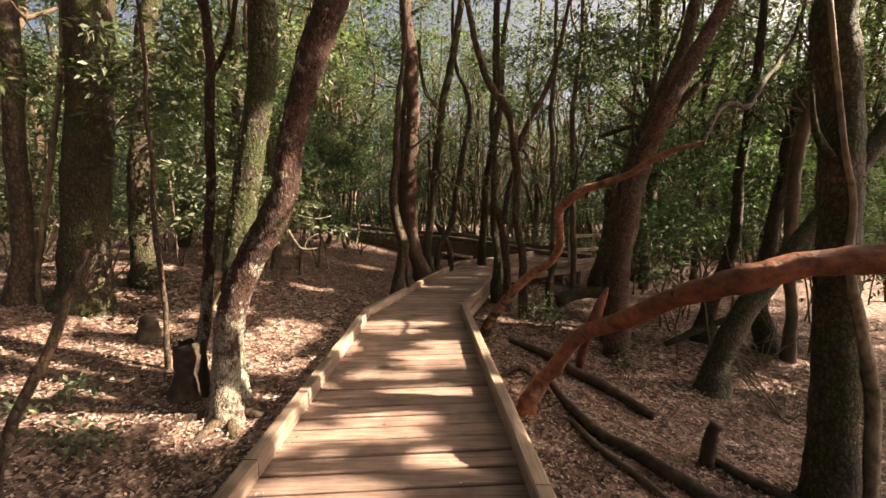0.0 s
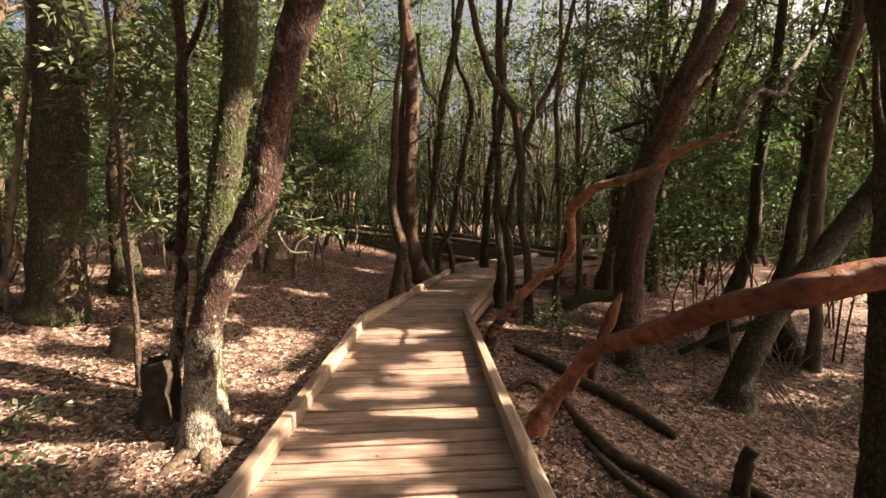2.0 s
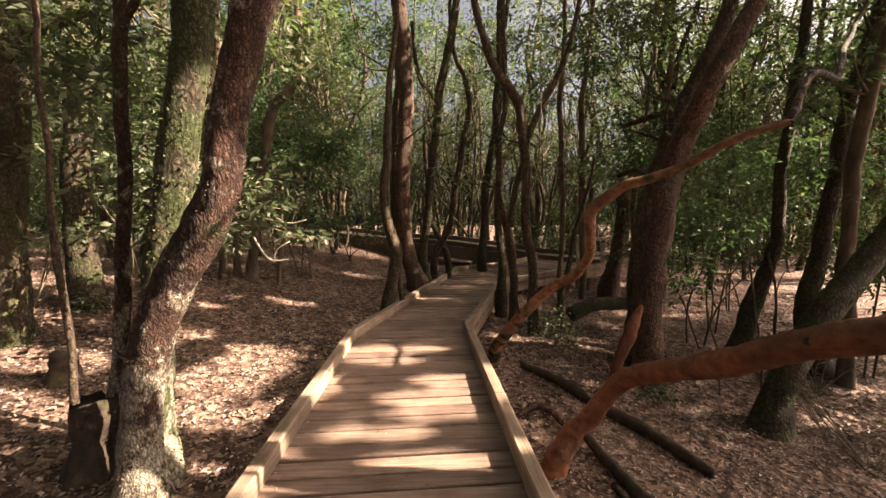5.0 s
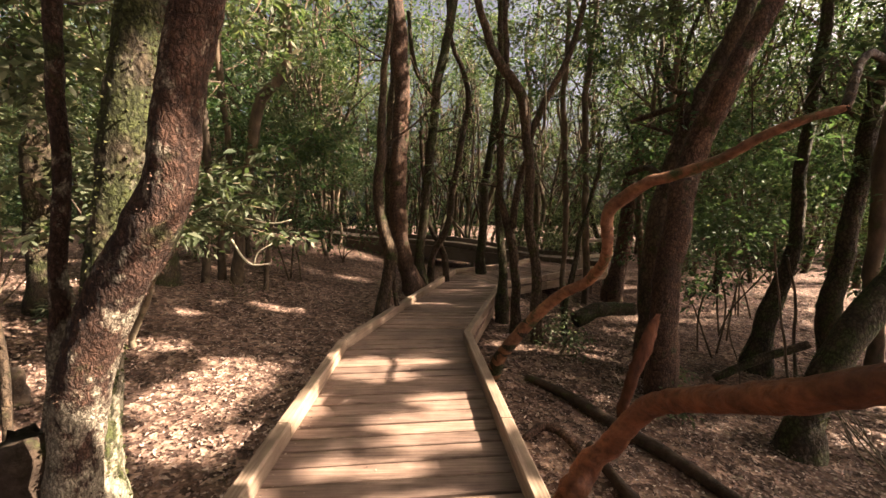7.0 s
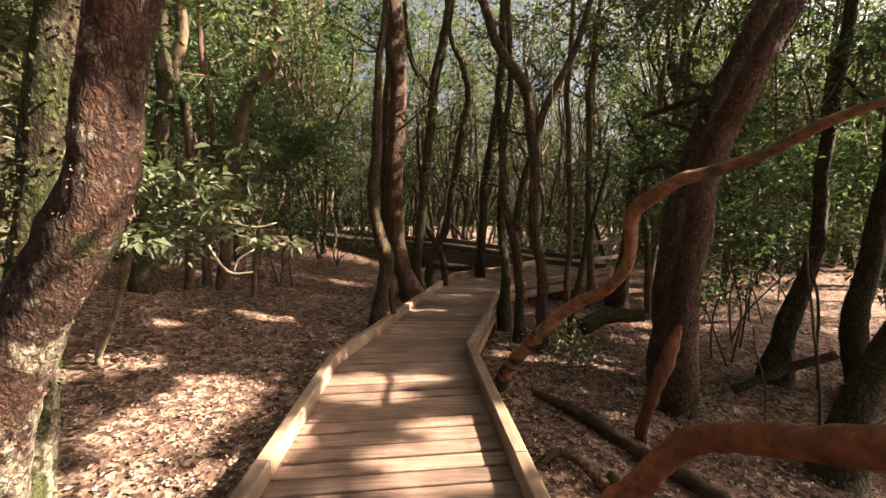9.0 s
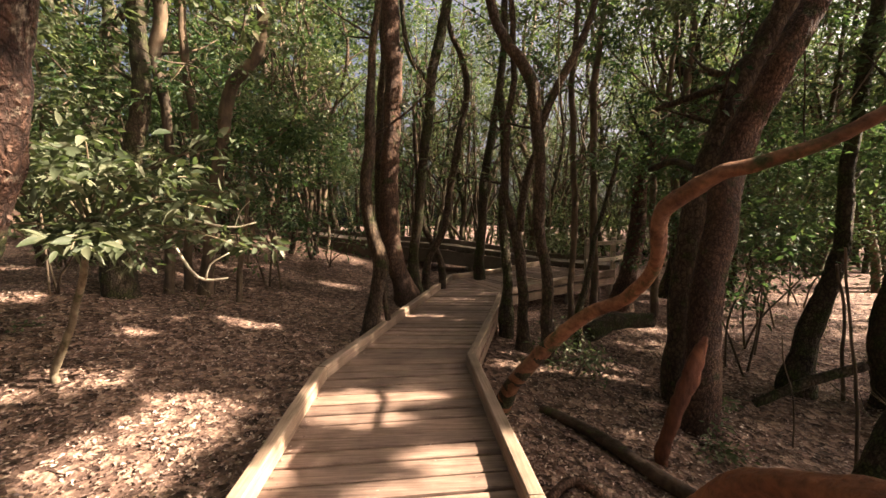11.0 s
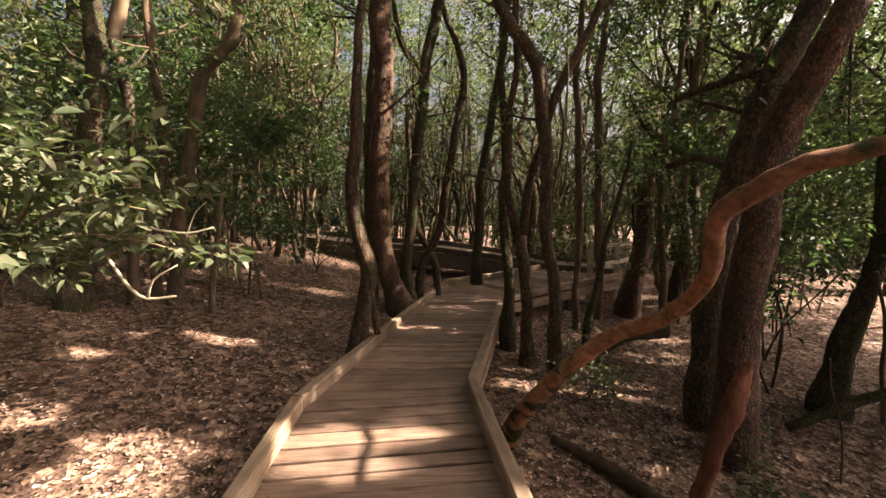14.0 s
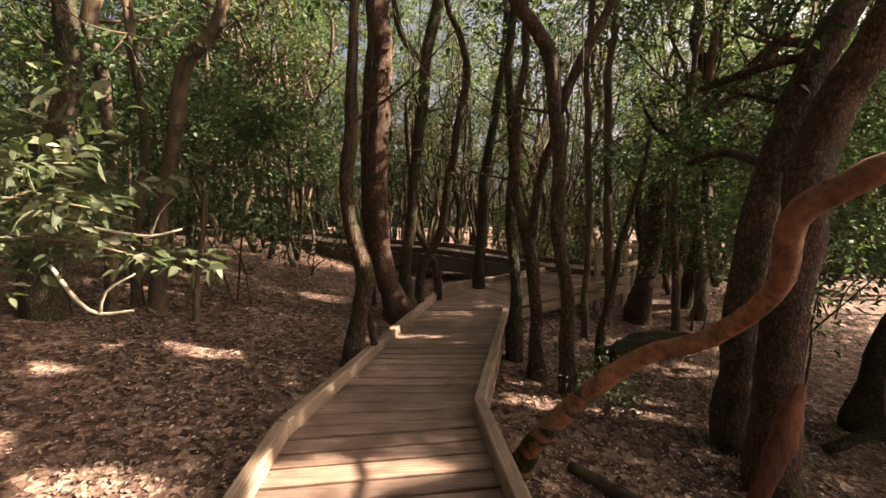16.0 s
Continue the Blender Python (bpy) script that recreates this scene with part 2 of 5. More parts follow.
def ground_z(x, y):
    left = -0.12 + 0.03 * min(y - 4, 12) + 0.16 * min(3.6, max(0.0, -x - 1.6))
    right = -0.42 - 0.11 * min(max(x - 0.8, 0.0), 3.2) + 0.055 * min(max(y - 6.5, -2.0), 7.0)
    z = mix(left, right, smooth(-1.0, 0.75, x))
    far = max(0.0, y - 21)
    z -= 0.09 * far + 0.02 * max(0.0, abs(x) - 30)
    z += 0.05 * noise.noise((x * 0.9, y * 0.9, 3.0)) + 0.02 * noise.noise((x * 3.1, y * 3.1, 7.0))
    if -5 < y < 15 and -3 < x < 6:
        d = min(seg_dist(x, y, a, b) for a, b in zip(MID_LINE, MID_LINE[1:]))
        z = mix(min(z, -0.10 - 0.05 * smooth(1.0, 0.4, d)), z, smooth(0.75, 1.35, d))
    return max(z, -30.0)


# ---- mesh helpers ----


def mesh_object(name, verts, faces, mat, parent=None, label="", smoothed=False):
    me = bpy.data.meshes.new(name)
    me.from_pydata(verts, [], faces)
    if smoothed:
        me.polygons.foreach_set("use_smooth", [True] * len(me.polygons))
    me.materials.append(mat)
    ob = new(name, me)
    if parent:
        ob.parent = parent
    if label:
        ob["label"] = label
    return ob


def empty(name, at, label, category, group="", kind=""):
    ob = new(name)
    ob.empty_display_size = 0.1
    ob.matrix_world = Matrix.Translation(at)
    return tagged(ob, label, category, group, kind)


def spline(pts, step):
    """Points along a smooth curve through pts (any number of elements each)."""
    P = np.array(pts, float)
    Q = np.vstack([2 * P[0] - P[1], P, 2 * P[-1] - P[-2]])
    out = []
    for i in range(len(P) - 1):
        a, b, c, d = Q[i:i + 4]
        n = max(2, int(np.linalg.norm(c[:3] - b[:3]) / step))
        for k in range(n):
            u = k / n
            out.append(0.5 * (2 * b + (c - a) * u + (2 * a - 5 * b + 4 * c - d) * u * u + (3 * b - a - 3 * c + d) * u ** 3))
    out.append(P[-1])
    return np.array(out)


def tube(pts, sides=12, step=0.09, rough=0.07, flare=0.0, seed=0.0, ridge=0.0, wig=0.0):
    """A rough limb along points (x, y, z, radius): vertices and faces, closed at both ends."""
    C = spline(pts, step)
    verts, faces = [], []
    z0 = C[0][2]
    if wig:
        for c in C:
            a = wig * smooth(0.1, 0.9, c[2] - z0)
            c[0] += a * noise.noise((seed, c[2] * 1.1, 0.0)) + 0.4 * a * noise.noise((seed, c[2] * 3.0, 5.0))
            c[1] += a * noise.noise((seed, c[2] * 1.1, 9.0))
    ref = Vector((1.0, 0.0, 0.0))
    for i, c in enumerate(C):
        tan = Vector((C[min(i + 1, len(C) - 1)] - C[max(i - 1, 0)])[:3]).normalized()
        ref = (ref - tan * ref.dot(tan)).normalized()
        bi = tan.cross(ref)
        r = max(0.003, c[3])
        grow = flare * math.exp(-max(0.0, c[2] - z0) / 0.16)
        for k in range(sides):
            a = 2 * math.pi * k / sides
            d = ref * math.cos(a) + bi * math.sin(a)
            q = Vector(c[:3]) + d * r
            s = 1 + rough * 1.6 * noise.noise(q * (1.6 / max(0.1, r * 4)) + Vector((seed, 0, 0))) + rough * noise.noise(q * 14 + Vector((0, seed, 0)))
            s += ridge * math.cos(3 * a + seed + 2.0 * noise.noise(Vector((seed, c[2] * 1.2, 0))))
            s += grow * (0.55 + 0.75 * max(0.0, math.cos(2.5 * a + seed)))
            verts.append(Vector(c[:3]) + d * (r * s))
        if i:
            o, p = (i - 1) * sides, i * sides
            for k in range(sides):
                k2 = (k + 1) % sides
                faces.append((o + k, o + k2, p + k2, p + k))
    faces.append(tuple(range(sides - 1, -1, -1)))
    faces.append(tuple(range(len(verts) - sides, len(verts))))
    return verts, faces


def limb(name, pts, mat, parent, sides=12, step=0.09, rough=0.07, flare=0.0, seed=0.0, label="", ridge=0.0, wig=0.0):
    v, f = tube(pts, sides, step, rough, flare, seed, ridge, wig)
    o = parent.matrix_world.translation if parent else Vector((0, 0, 0))
    return mesh_object(name, [p - o for p in v], f, mat, parent, label, True)


def leaf_mesh(pos, aim, size, rng, up=0.6, slim=0.42):
    """Folded two-faced leaves at pos that point along aim. Arrays of vertices and faces."""
    n = len(pos)
    aim = aim / np.maximum(1e-6, np.linalg.norm(aim, axis=1, keepdims=True))
    nrm = rng.normal(0, 1, (n, 3)) * (1 - up)
    nrm[:, 2] += up
    side = np.cross(aim, nrm)
    side /= np.maximum(1e-6, np.linalg.norm(side, axis=1, keepdims=True))
    nrm = np.cross(side, aim)
    L = size[:, None]
    W = L * slim * 0.5
    fold = L * 0.07
    droop = L * rng.uniform(-0.05, 0.25, (n, 1))
    tip = pos + aim * L
    tip[:, 2:] -= droop
    mid = pos + aim * L * 0.45
    v = np.stack([pos, mid + side * W + nrm * fold, tip, mid - side * W + nrm * fold], 1).reshape(-1, 3)
    b = np.arange(n)[:, None] * 4
    f = np.concatenate([b + [0, 1, 2], b + [0, 2, 3]], 1).reshape(-1, 3)
    return v, f


def fine_leaf_mesh(pos, aim, size, rng, up=0.6, slim=0.42):
    """Pointed oval leaves, folded along the midrib and bending at the tip."""
    n = len(pos)
    aim = aim / np.maximum(1e-6, np.linalg.norm(aim, axis=1, keepdims=True))
    nrm = rng.normal(0, 1, (n, 3)) * (1 - up)
    nrm[:, 2] += up
    side = np.cross(aim, nrm)
    side /= np.maximum(1e-6, np.linalg.norm(side, axis=1, keepdims=True))
    nrm = np.cross(side, aim)
    L = size[:, None]
    bend = rng.uniform(0.0, 0.35, (n, 1))
    rows = []
    for u, w in ((0.0, 0.03), (0.2, 0.75), (0.45, 1.0), (0.72, 0.72), (1.0, 0.02)):
        c = pos + aim * L * u - np.array([0, 0, 1.0]) * (L * bend * u * u)
        rows += [c + side * (L * slim * 0.5 * w) + nrm * (L * 0.09 * w), c, c - side * (L * slim * 0.5 * w) + nrm * (L * 0.09 * w)]
    v = np.stack(rows, 1).reshape(-1, 3)
    f = []
    for r in range(4):
        for k in range(2):
            a = r * 3 + k
            f += [[a, a + 1, a + 4], [a, a + 4, a + 3]]
    f = (np.arange(n)[:, None, None] * 15 + np.array(f)[None]).reshape(-1, 3)
    return v, f


def tri_object(name, v, f, mat, parent=None, label=""):
    me = bpy.data.meshes.new(name)
    me.vertices.add(len(v))
    me.vertices.foreach_set("co", np.asarray(v, np.float32).ravel())
    me.loops.add(len(f) * 3)
    me.loops.foreach_set("vertex_index", np.asarray(f, np.int32).ravel())
    me.polygons.add(len(f))
    me.polygons.foreach_set("loop_start", np.arange(0, len(f) * 3, 3, dtype=np.int32))
    me.update(calc_edges=True)
    me.materials.append(mat)
    ob = new(name, me)
    if parent:
        ob.parent = parent
    if label:
        ob["label"] = label
    return ob


def sprays(centres, radii, per, size, rng, flat=0.6):
    """Leaf places, directions and sizes in loose tufts round the centres."""
    pos, aim, siz = [], [], []
    for c, r in zip(centres, radii):
        k = max(4, int(per * rng.uniform(0.6, 1.4)))
        d = rng.normal(0, 1, (k, 3))
        d /= np.linalg.norm(d, axis=1, keepdims=True)
        q = d * (rng.uniform(0.05, 1.0, (k, 1)) ** 0.6) * r
        q[:, 2] *= flat
        pos.append(np.asarray(c) + q)
        a = d + rng.normal(0, 0.55, (k, 3))
        a[:, 2] = a[:, 2] * 0.5 - 0.15
        aim.append(a)
        siz.append(size * rng.uniform(0.6, 1.25, k))
    return np.concatenate(pos), np.concatenate(aim), np.concatenate(siz)


def fur(name, line, n, length, mat, parent, seed, label="", grow=1.0):
    """Small tufts or flakes standing off a stem, joined into one part."""
    rng = np.random.default_rng(seed)
    C = spline(line, 0.05)
    i = rng.integers(0, len(C) - 1, n)
    a = C[i] + (C[i + 1] - C[i]) * rng.random((n, 1))
    tan = (C[i + 1] - C[i])[:, :3]
    tan /= np.maximum(1e-6, np.linalg.norm(tan, axis=1, keepdims=True))
    d = np.cross(tan, rng.normal(0, 1, (n, 3)))
    d /= np.maximum(1e-6, np.linalg.norm(d, axis=1, keepdims=True))
    pos = a[:, :3] + d * a[:, 3:4] * 0.97 * grow
    aim = d + rng.normal(0, 0.7, (n, 3))
    v, f = leaf_mesh(pos, aim, length * rng.uniform(0.4, 1.3, n), rng, 0.2, 0.6)
    ob = tri_object(name, v - np.array(parent.matrix_world.translation), f, mat, parent, label)
    ob["kind"] = "stuff"
    return ob


def crown(name, centres, radii, per, size, mat, parent, seed, flat=0.6, label="", slim=0.42, fine=False):
    rng = np.random.default_rng(seed)
    p, a, s = sprays(centres, radii, per, size, rng, flat)
    v, f = (fine_leaf_mesh if fine else leaf_mesh)(p, a, s, rng, slim=slim)
    if parent:
        v = v - np.array(parent.matrix_world.translation)
    ob = tri_object(name, v, f, mat, parent, label)
    ob["kind"] = "stuff"
    return ob


# ---- ground ----
def ground_sheet():
    xs = np.concatenate([[-900, -400, -200, -100, -60, -40, -30, -24, -20, -17, -14, -12], np.arange(-10, 9.01, 0.16), [10, 11, 12, 14, 16, 18, 20, 24, 30, 40, 60, 100, 200, 400, 900]])
    ys = np.concatenate([[-900, -400, -150, -60, -30, -15, -8, -5], np.arange(-3, 15.01, 0.16), [16, 17, 18, 19, 20, 22, 24, 26, 28, 30, 33, 36, 40, 50, 70, 100, 200, 400, 900]])
    verts = [(x, y, ground_z(x, y)) for y in ys for x in xs]
    w = len(xs)
    faces = [(j * w + i, j * w + i + 1, (j + 1) * w + i + 1, (j + 1) * w + i) for j in range(len(ys) - 1) for i in range(w - 1)]
    tagged(mesh_object("ground", verts, faces, SOIL, None, "", True), "brown forest floor thick with fallen leaves", "ground", kind="structure")


ground_sheet()


def leaf_litter():
    rng = np.random.default_rng(11)
    n = 150000
    y = 1.0 + 12.0 * rng.random(n) ** 1.35
    x = rng.uniform(-1.15, 1.1, n) * (y + 1.6)
    keep = []
    for px, py in zip(x, y):
        d = min(seg_dist(px, py, a, b) for a, b in zip(MID_LINE, MID_LINE[1:]))
        keep.append(d > 0.9 and -9 < px < 9)
    x, y = x[keep], y[keep]
    z = np.array([ground_z(a, b) for a, b in zip(x, y)]) + rng.uniform(0.002, 0.03, len(x))
    aim = rng.normal(0, 1, (len(x), 3))
    aim[:, 2] *= 0.22
    v, f = leaf_mesh(np.stack([x, y, z], 1), aim, rng.uniform(0.022, 0.052, len(x)), rng, 0.75, 0.5)
    tagged(tri_object("leaf_litter", v, f, LITTER), "dry curled brown leaves scattered over the ground", "fallen leaves", kind="stuff")


leaf_litter()

# ---- boardwalk ----
walkway = empty("boardwalk", (-0.3, 0, 0), "brown timber boardwalk with low kerb beams winding through the trees", "boardwalk", kind="structure")
back_walk = empty("boardwalk", (0.2, 13, 0.5), "dark timber boardwalk climbing behind the trunks", "boardwalk", kind="structure")
rnd = random.Random(4)


def board(parent, a, b, c, d, mat, thick=0.045, gap=0.006, name="plank"):
    """A deck board between four corners, near left, near right, far right, far left, with eased edges."""
    o = parent.matrix_world.translation
    a, b, c, d = (Vector(p) - o for p in (a, b, c, d))
    u, w = (b - a).normalized(), ((d - a).normalized() + (c - b).normalized()) * 0.5
    lift, gap = Vector((0, 0, rnd.uniform(-0.005, 0.003))), rnd.choice((0.006, 0.008, 0.010, 0.014))
    ends = [(a, d, rnd.uniform(-0.003, 0.003)), (b, c, rnd.uniform(-0.003, 0.003))]
    e, v = 0.007, []
    for p, q, tilt in ends:
        p, q = p + w * gap + lift, q - w * gap + lift
        p, q = p + Vector((0, 0, tilt)), q - Vector((0, 0, tilt))
        v += [p - Vector((0, 0, thick)), p - Vector((0, 0, e)), p + w * e, q - w * e, q - Vector((0, 0, e)), q - Vector((0, 0, thick))]
    f = [(i, (i + 1) % 6, 6 + (i + 1) % 6, 6 + i) for i in range(6)]
    f = [tuple(reversed(q)) for q in f] + [(0, 1, 2, 3, 4, 5), (11, 10, 9, 8, 7, 6)]
    return mesh_object(name, v, f, mat, parent)


def beam(parent, p, q, width, height, mat, name="kerb", ease=0.012):
    """A squared timber from p to q (centre of its foot), with chamfered, slightly worn edges."""
    p, q = Vector(p), Vector(q)
    tan = (q - p).normalized()
    side = tan.cross(Vector((0, 0, 1))).normalized()
    mid = (p + q) / 2
    n = max(2, int((q - p).length / 0.3))
    prof = [(-0.5, 0), (-0.5, 1), (-0.5, 2), (0.5, 2), (0.5, 1), (0.5, 0)]
    v, f = [], []
    yaw = math.atan2(tan.x, tan.y)
    turn = Matrix.Rotation(yaw, 3, "Z")
    for i in range(n + 1):
        c = p.lerp(q, i / n)
        wob = [noise.noise(c * 3 + Vector((0, 0, k))) * 0.004 for k in range(6)]
        for k, (s, h) in enumerate(prof):
            top = (0, height - ease, height)[h]
            inn = ease if h == 2 else 0
            pt = c + side * (s * width - math.copysign(inn, s) + wob[k]) + Vector((0, 0, top + (wob[(k + 2) % 6] if h else 0)))
            v.append(turn @ (pt - mid))
        if i:
            o = (i - 1) * 6
            for k in range(6):
                f.append((o + k, o + (k + 1) % 6, o + 6 + (k + 1) % 6, o + 6 + k))
    f += [(5, 4, 3, 2, 1, 0), tuple(n * 6 + k for k in range(6))]
    ob = mesh_object(name, v, f, mat, parent)
    ob.matrix_local = Matrix.Translation(mid - parent.matrix_world.translation) @ Matrix.Rotation(-yaw, 4, "Z")
    return ob


def kerb_run(parent, pts, out, mat, width=0.10, height=0.12, longest=2.4):
    for a, b in zip(pts, pts[1:]):
        a, b = Vector(a), Vector(b)
        n = max(1, math.ceil((b - a).length / longest))
        for i in range(n):
            p, q = a.lerp(b, i / n), a.lerp(b, (i + 1) / n)
            t = (q - p).normalized()
            off = t.cross(Vector((0, 0, 1))).normalized() * (width / 2 * out)
            beam(parent, p + off + t * 0.004 + Vector((0, 0, 0.003)), q + off - t * 0.004 + Vector((0, 0, 0.003)), width, height, mat)


def lay_deck():
    y, k = -3.0, 0
    while y < 11.45:
        w = rnd.uniform(0.155, 0.18)
        skew0 = mix(0.075, -0.06, smooth(5.9, 6.9, y))
        skew1 = mix(0.075, -0.06, smooth(5.9, 6.9, y + w))

        def ends(yy, skew):
            l = along(LEFT_EDGE, yy)[0] - 0.10
            if yy <= 9.85:
                r = along(RIGHT_EDGE, yy)[0] + 0.10
            else:
                r = mix(1.38, 0.50, (yy - 9.85) / 1.85)
            m = (l + r) / 2
            return (l, yy + skew * (l - m), 0), (r, yy + skew * (r - m), 0)
        a, b = ends(y, skew0)
        d, c = ends(y + w, skew1)
        board(walkway, a, b, c, d, DECK_WOOD)
        y += w
    n = 20
    for i in range(n):
        def cross(u):
            g, h = along([(0, *TURN_LEFT[0]), (0.45, *TURN_LEFT[1]), (1, *TURN_LEFT[2])], u, 0), along([(0, *TURN_RIGHT[0]), (0.42, *TURN_RIGHT[1]), (1, *TURN_RIGHT[2])], u, 0)
            return g[1:], h[1:]
        l0, r0 = cross(i / n)
        l1, r1 = cross((i + 1) / n)
        board(walkway, l0, r0, r1, l1, DECK_WOOD)


lay_deck()
kerb_run(walkway, [(-1.10, -3.0, 0), (-1.10, 0.4, 0), (-1.10, 6.02, 0), (0.50, 11.70, 0)], -1, KERB_WOOD)
kerb_run(walkway, [(0.54, -3.0, 0), (0.49, 2.05, 0), (0.28, 6.30, 0), (1.30, 9.85, 0)], 1, KERB_WOOD)
kerb_run(walkway, TURN_LEFT, -1, KERB_WOOD)
kerb_run(walkway, TURN_RIGHT, 1, KERB_WOOD)


def under_frame(parent, pts, out, drop, mat, posts=1.1, deep=0.17):
    """Edge joists below the boards, and the posts on which they stand."""
    for a, b in zip(pts, pts[1:]):
        a, b = Vector(a), Vector(b)
        t = (b - a).normalized()
        off = t.cross(Vector((0, 0, 1))).normalized() * (0.06 * out)
        beam(parent, a + off - Vector((0, 0, drop + deep)), b + off - Vector((0, 0, drop + deep)), 0.05, deep, mat, "joist", 0.006)
        n = max(1, int((b - a).length / posts))
        for i in range(n):
            c = a.lerp(b, (i + 0.5) / n) + off * 0.2
            g = ground_z(c.x, c.y)
            top = c.z - drop - deep * 0.4
            if top - g > 0.05:
                block(parent, (c.x, c.y, g - 0.06), (0.09, 0.09, top - g + 0.06), DARK_WOOD, "post")


def block(parent, foot, size, mat, name, ease=0.008):
    """An upright squared timber with eased corners, standing on foot."""
    bm = bmesh.new()
    bmesh.ops.create_cube(bm, size=1.0)
    for v in bm.verts:
        v.co = Vector((v.co.x * size[0], v.co.y * size[1], (v.co.z + 0.5) * size[2]))
    bmesh.ops.bevel(bm, geom=bm.edges[:], offset=ease, segments=1, affect="EDGES")
    me = bpy.data.meshes.new(name)
    bm.to_mesh(me)
    bm.free()
    me.materials.append(mat)
    ob = new(name, me)
    ob.parent = parent
    ob.location = Vector(foot) - parent.matrix_world.translation
    return ob


under_frame(walkway, [(0.54, -3.0, 0), (0.49, 2.05, 0), (0.28, 6.30, 0), (1.30, 9.85, 0)], 1, 0.047, KERB_WOOD)
under_frame(walkway, TURN_RIGHT, 1, 0.047, KERB_WOOD, 0.8)
under_frame(walkway, [(-1.10, -3.0, 0), (-1.10, 6.02, 0), (0.50, 11.70, 0)], -1, 0.047, DARK_WOOD)


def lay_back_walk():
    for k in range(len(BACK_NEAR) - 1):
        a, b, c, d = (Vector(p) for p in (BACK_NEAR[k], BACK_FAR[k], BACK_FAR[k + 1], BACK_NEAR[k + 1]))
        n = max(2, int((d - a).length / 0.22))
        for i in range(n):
            board(back_walk, a.lerp(d, i / n), b.lerp(c, i / n), b.lerp(c, (i + 1) / n), a.lerp(d, (i + 1) / n), DARK_WOOD)


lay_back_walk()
kerb_run(back_walk, BACK_NEAR, -1, DARK_WOOD, 0.1, 0.10)
kerb_run(back_walk, BACK_FAR, 1, DARK_WOOD, 0.1, 0.14)
under_frame(back_walk, BACK_NEAR[1:], -1, 0.047, DARK_WOOD, 1.4, 0.36)

rail = empty("railing", (4.4, 11.6, -0.3), "pale timber post and rail fence beside the boardwalk", "railing")
for px, py in ((3.62, 11.42), (4.44, 11.85), (4.9, 12.3)):
    gz = ground_z(px, py) - 0.05
    block(rail, (px, py, gz), (0.10, 0.10, 0.98 - gz), RAIL_WOOD, "post")
for h in (0.42, 0.82):
    beam(rail, (3.55, 11.33, h), (4.48, 11.82, h), 0.05, 0.09, RAIL_WOOD, "rail")
    beam(rail, (4.42, 11.78, h), (4.95, 12.29, h), 0.05, 0.09, RAIL_WOOD, "rail")

# ---- trees beside the walk: (x, y, z, radius) along each stem ----
A2_LINE = [(-1.79, 3.20, -0.13, 0.150), (-1.80, 3.22, 0.07, 0.122), (-1.80, 3.25, 0.45, 0.112), (-1.70, 3.25, 0.87, 0.108), (-1.545, 3.25, 1.22, 0.110), (-1.36, 3.25, 1.50, 0.112), (-1.26, 3.25, 1.76, 0.106), (-1.215, 3.25, 2.10, 0.102), (-1.13, 3.25, 2.44, 0.106), (-0.97, 3.25, 2.87, 0.110), (-0.83, 3.25, 3.24, 0.116), (-0.68, 3.30, 3.79, 0.113)]
A1_LINE = [(-1.84, 3.45, -0.12, 0.121), (-1.88, 3.50, 0.36, 0.097), (-1.87, 3.55, 0.86, 0.097), (-1.83, 3.60, 1.31, 0.110), (-1.71, 3.60, 1.96, 0.113), (-1.61, 3.60, 2.44, 0.112), (-1.54, 3.60, 2.91, 0.115), (-1.53, 3.60, 3.37, 0.122), (-1.54, 3.60, 4.04, 0.115)]
A3_LINE = [(-2.32, 3.55, -0.03, 0.118), (-2.24, 3.60, 0.32, 0.060), (-2.11, 3.60, 0.85, 0.048), (-2.07, 3.60, 1.46, 0.041), (-2.01, 3.60, 2.20, 0.040), (-2.01, 3.60, 2.68, 0.040), (-2.04, 3.60, 3.00, 0.037), (-2.05, 3.60, 3.28, 0.037), (-2.08, 3.60, 3.73, 0.033)]
A3B_LINE = [(-2.00, 3.60, 2.75, 0.027), (-1.88, 3.60, 2.93, 0.023), (-1.78, 3.60, 3.23, 0.021), (-1.72, 3.60, 3.64, 0.017)]
ASTUB_LINE = [(-2.27, 3.48, -0.02, 0.165), (-2.25, 3.48, 0.16, 0.128), (-2.25, 3.48, 0.30, 0.115), (-2.25, 3.48, 0.42, 0.11)]
POLE_LINE = [(-2.68, 3.80, -0.02, 0.027), (-2.67, 3.80, 0.59, 0.024), (-2.68, 3.80, 1.19, 0.024), (-2.70, 3.80, 1.77, 0.021), (-2.71, 3.80, 2.39, 0.019), (-2.69, 3.80, 3.18, 0.018)]
B_LINE = [(-4.53, 5.00, 0.35, 0.327), (-4.48, 5.00, 0.70, 0.268), (-4.39, 5.00, 1.55, 0.243), (-4.27, 5.00, 2.43, 0.240), (-4.18, 5.00, 3.23, 0.229), (-4.14, 5.00, 4.06, 0.238), (-4.12, 5.00, 4.98, 0.220)]
B2_LINE = [(-4.62, 6.20, 0.55, 0.223), (-4.61, 6.20, 0.92, 0.171), (-4.62, 6.20, 1.79, 0.155), (-4.51, 6.20, 3.05, 0.134), (-4.32, 6.20, 4.26, 0.120), (-4.12, 6.20, 5.57, 0.107)]
L1_LINE = [(-5.16, 4.80, 0.46, 0.148), (-5.04, 4.80, 1.08, 0.105), (-4.98, 4.80, 2.08, 0.099), (-4.99, 4.80, 3.04, 0.095), (-4.96, 4.80, 3.96, 0.097)]
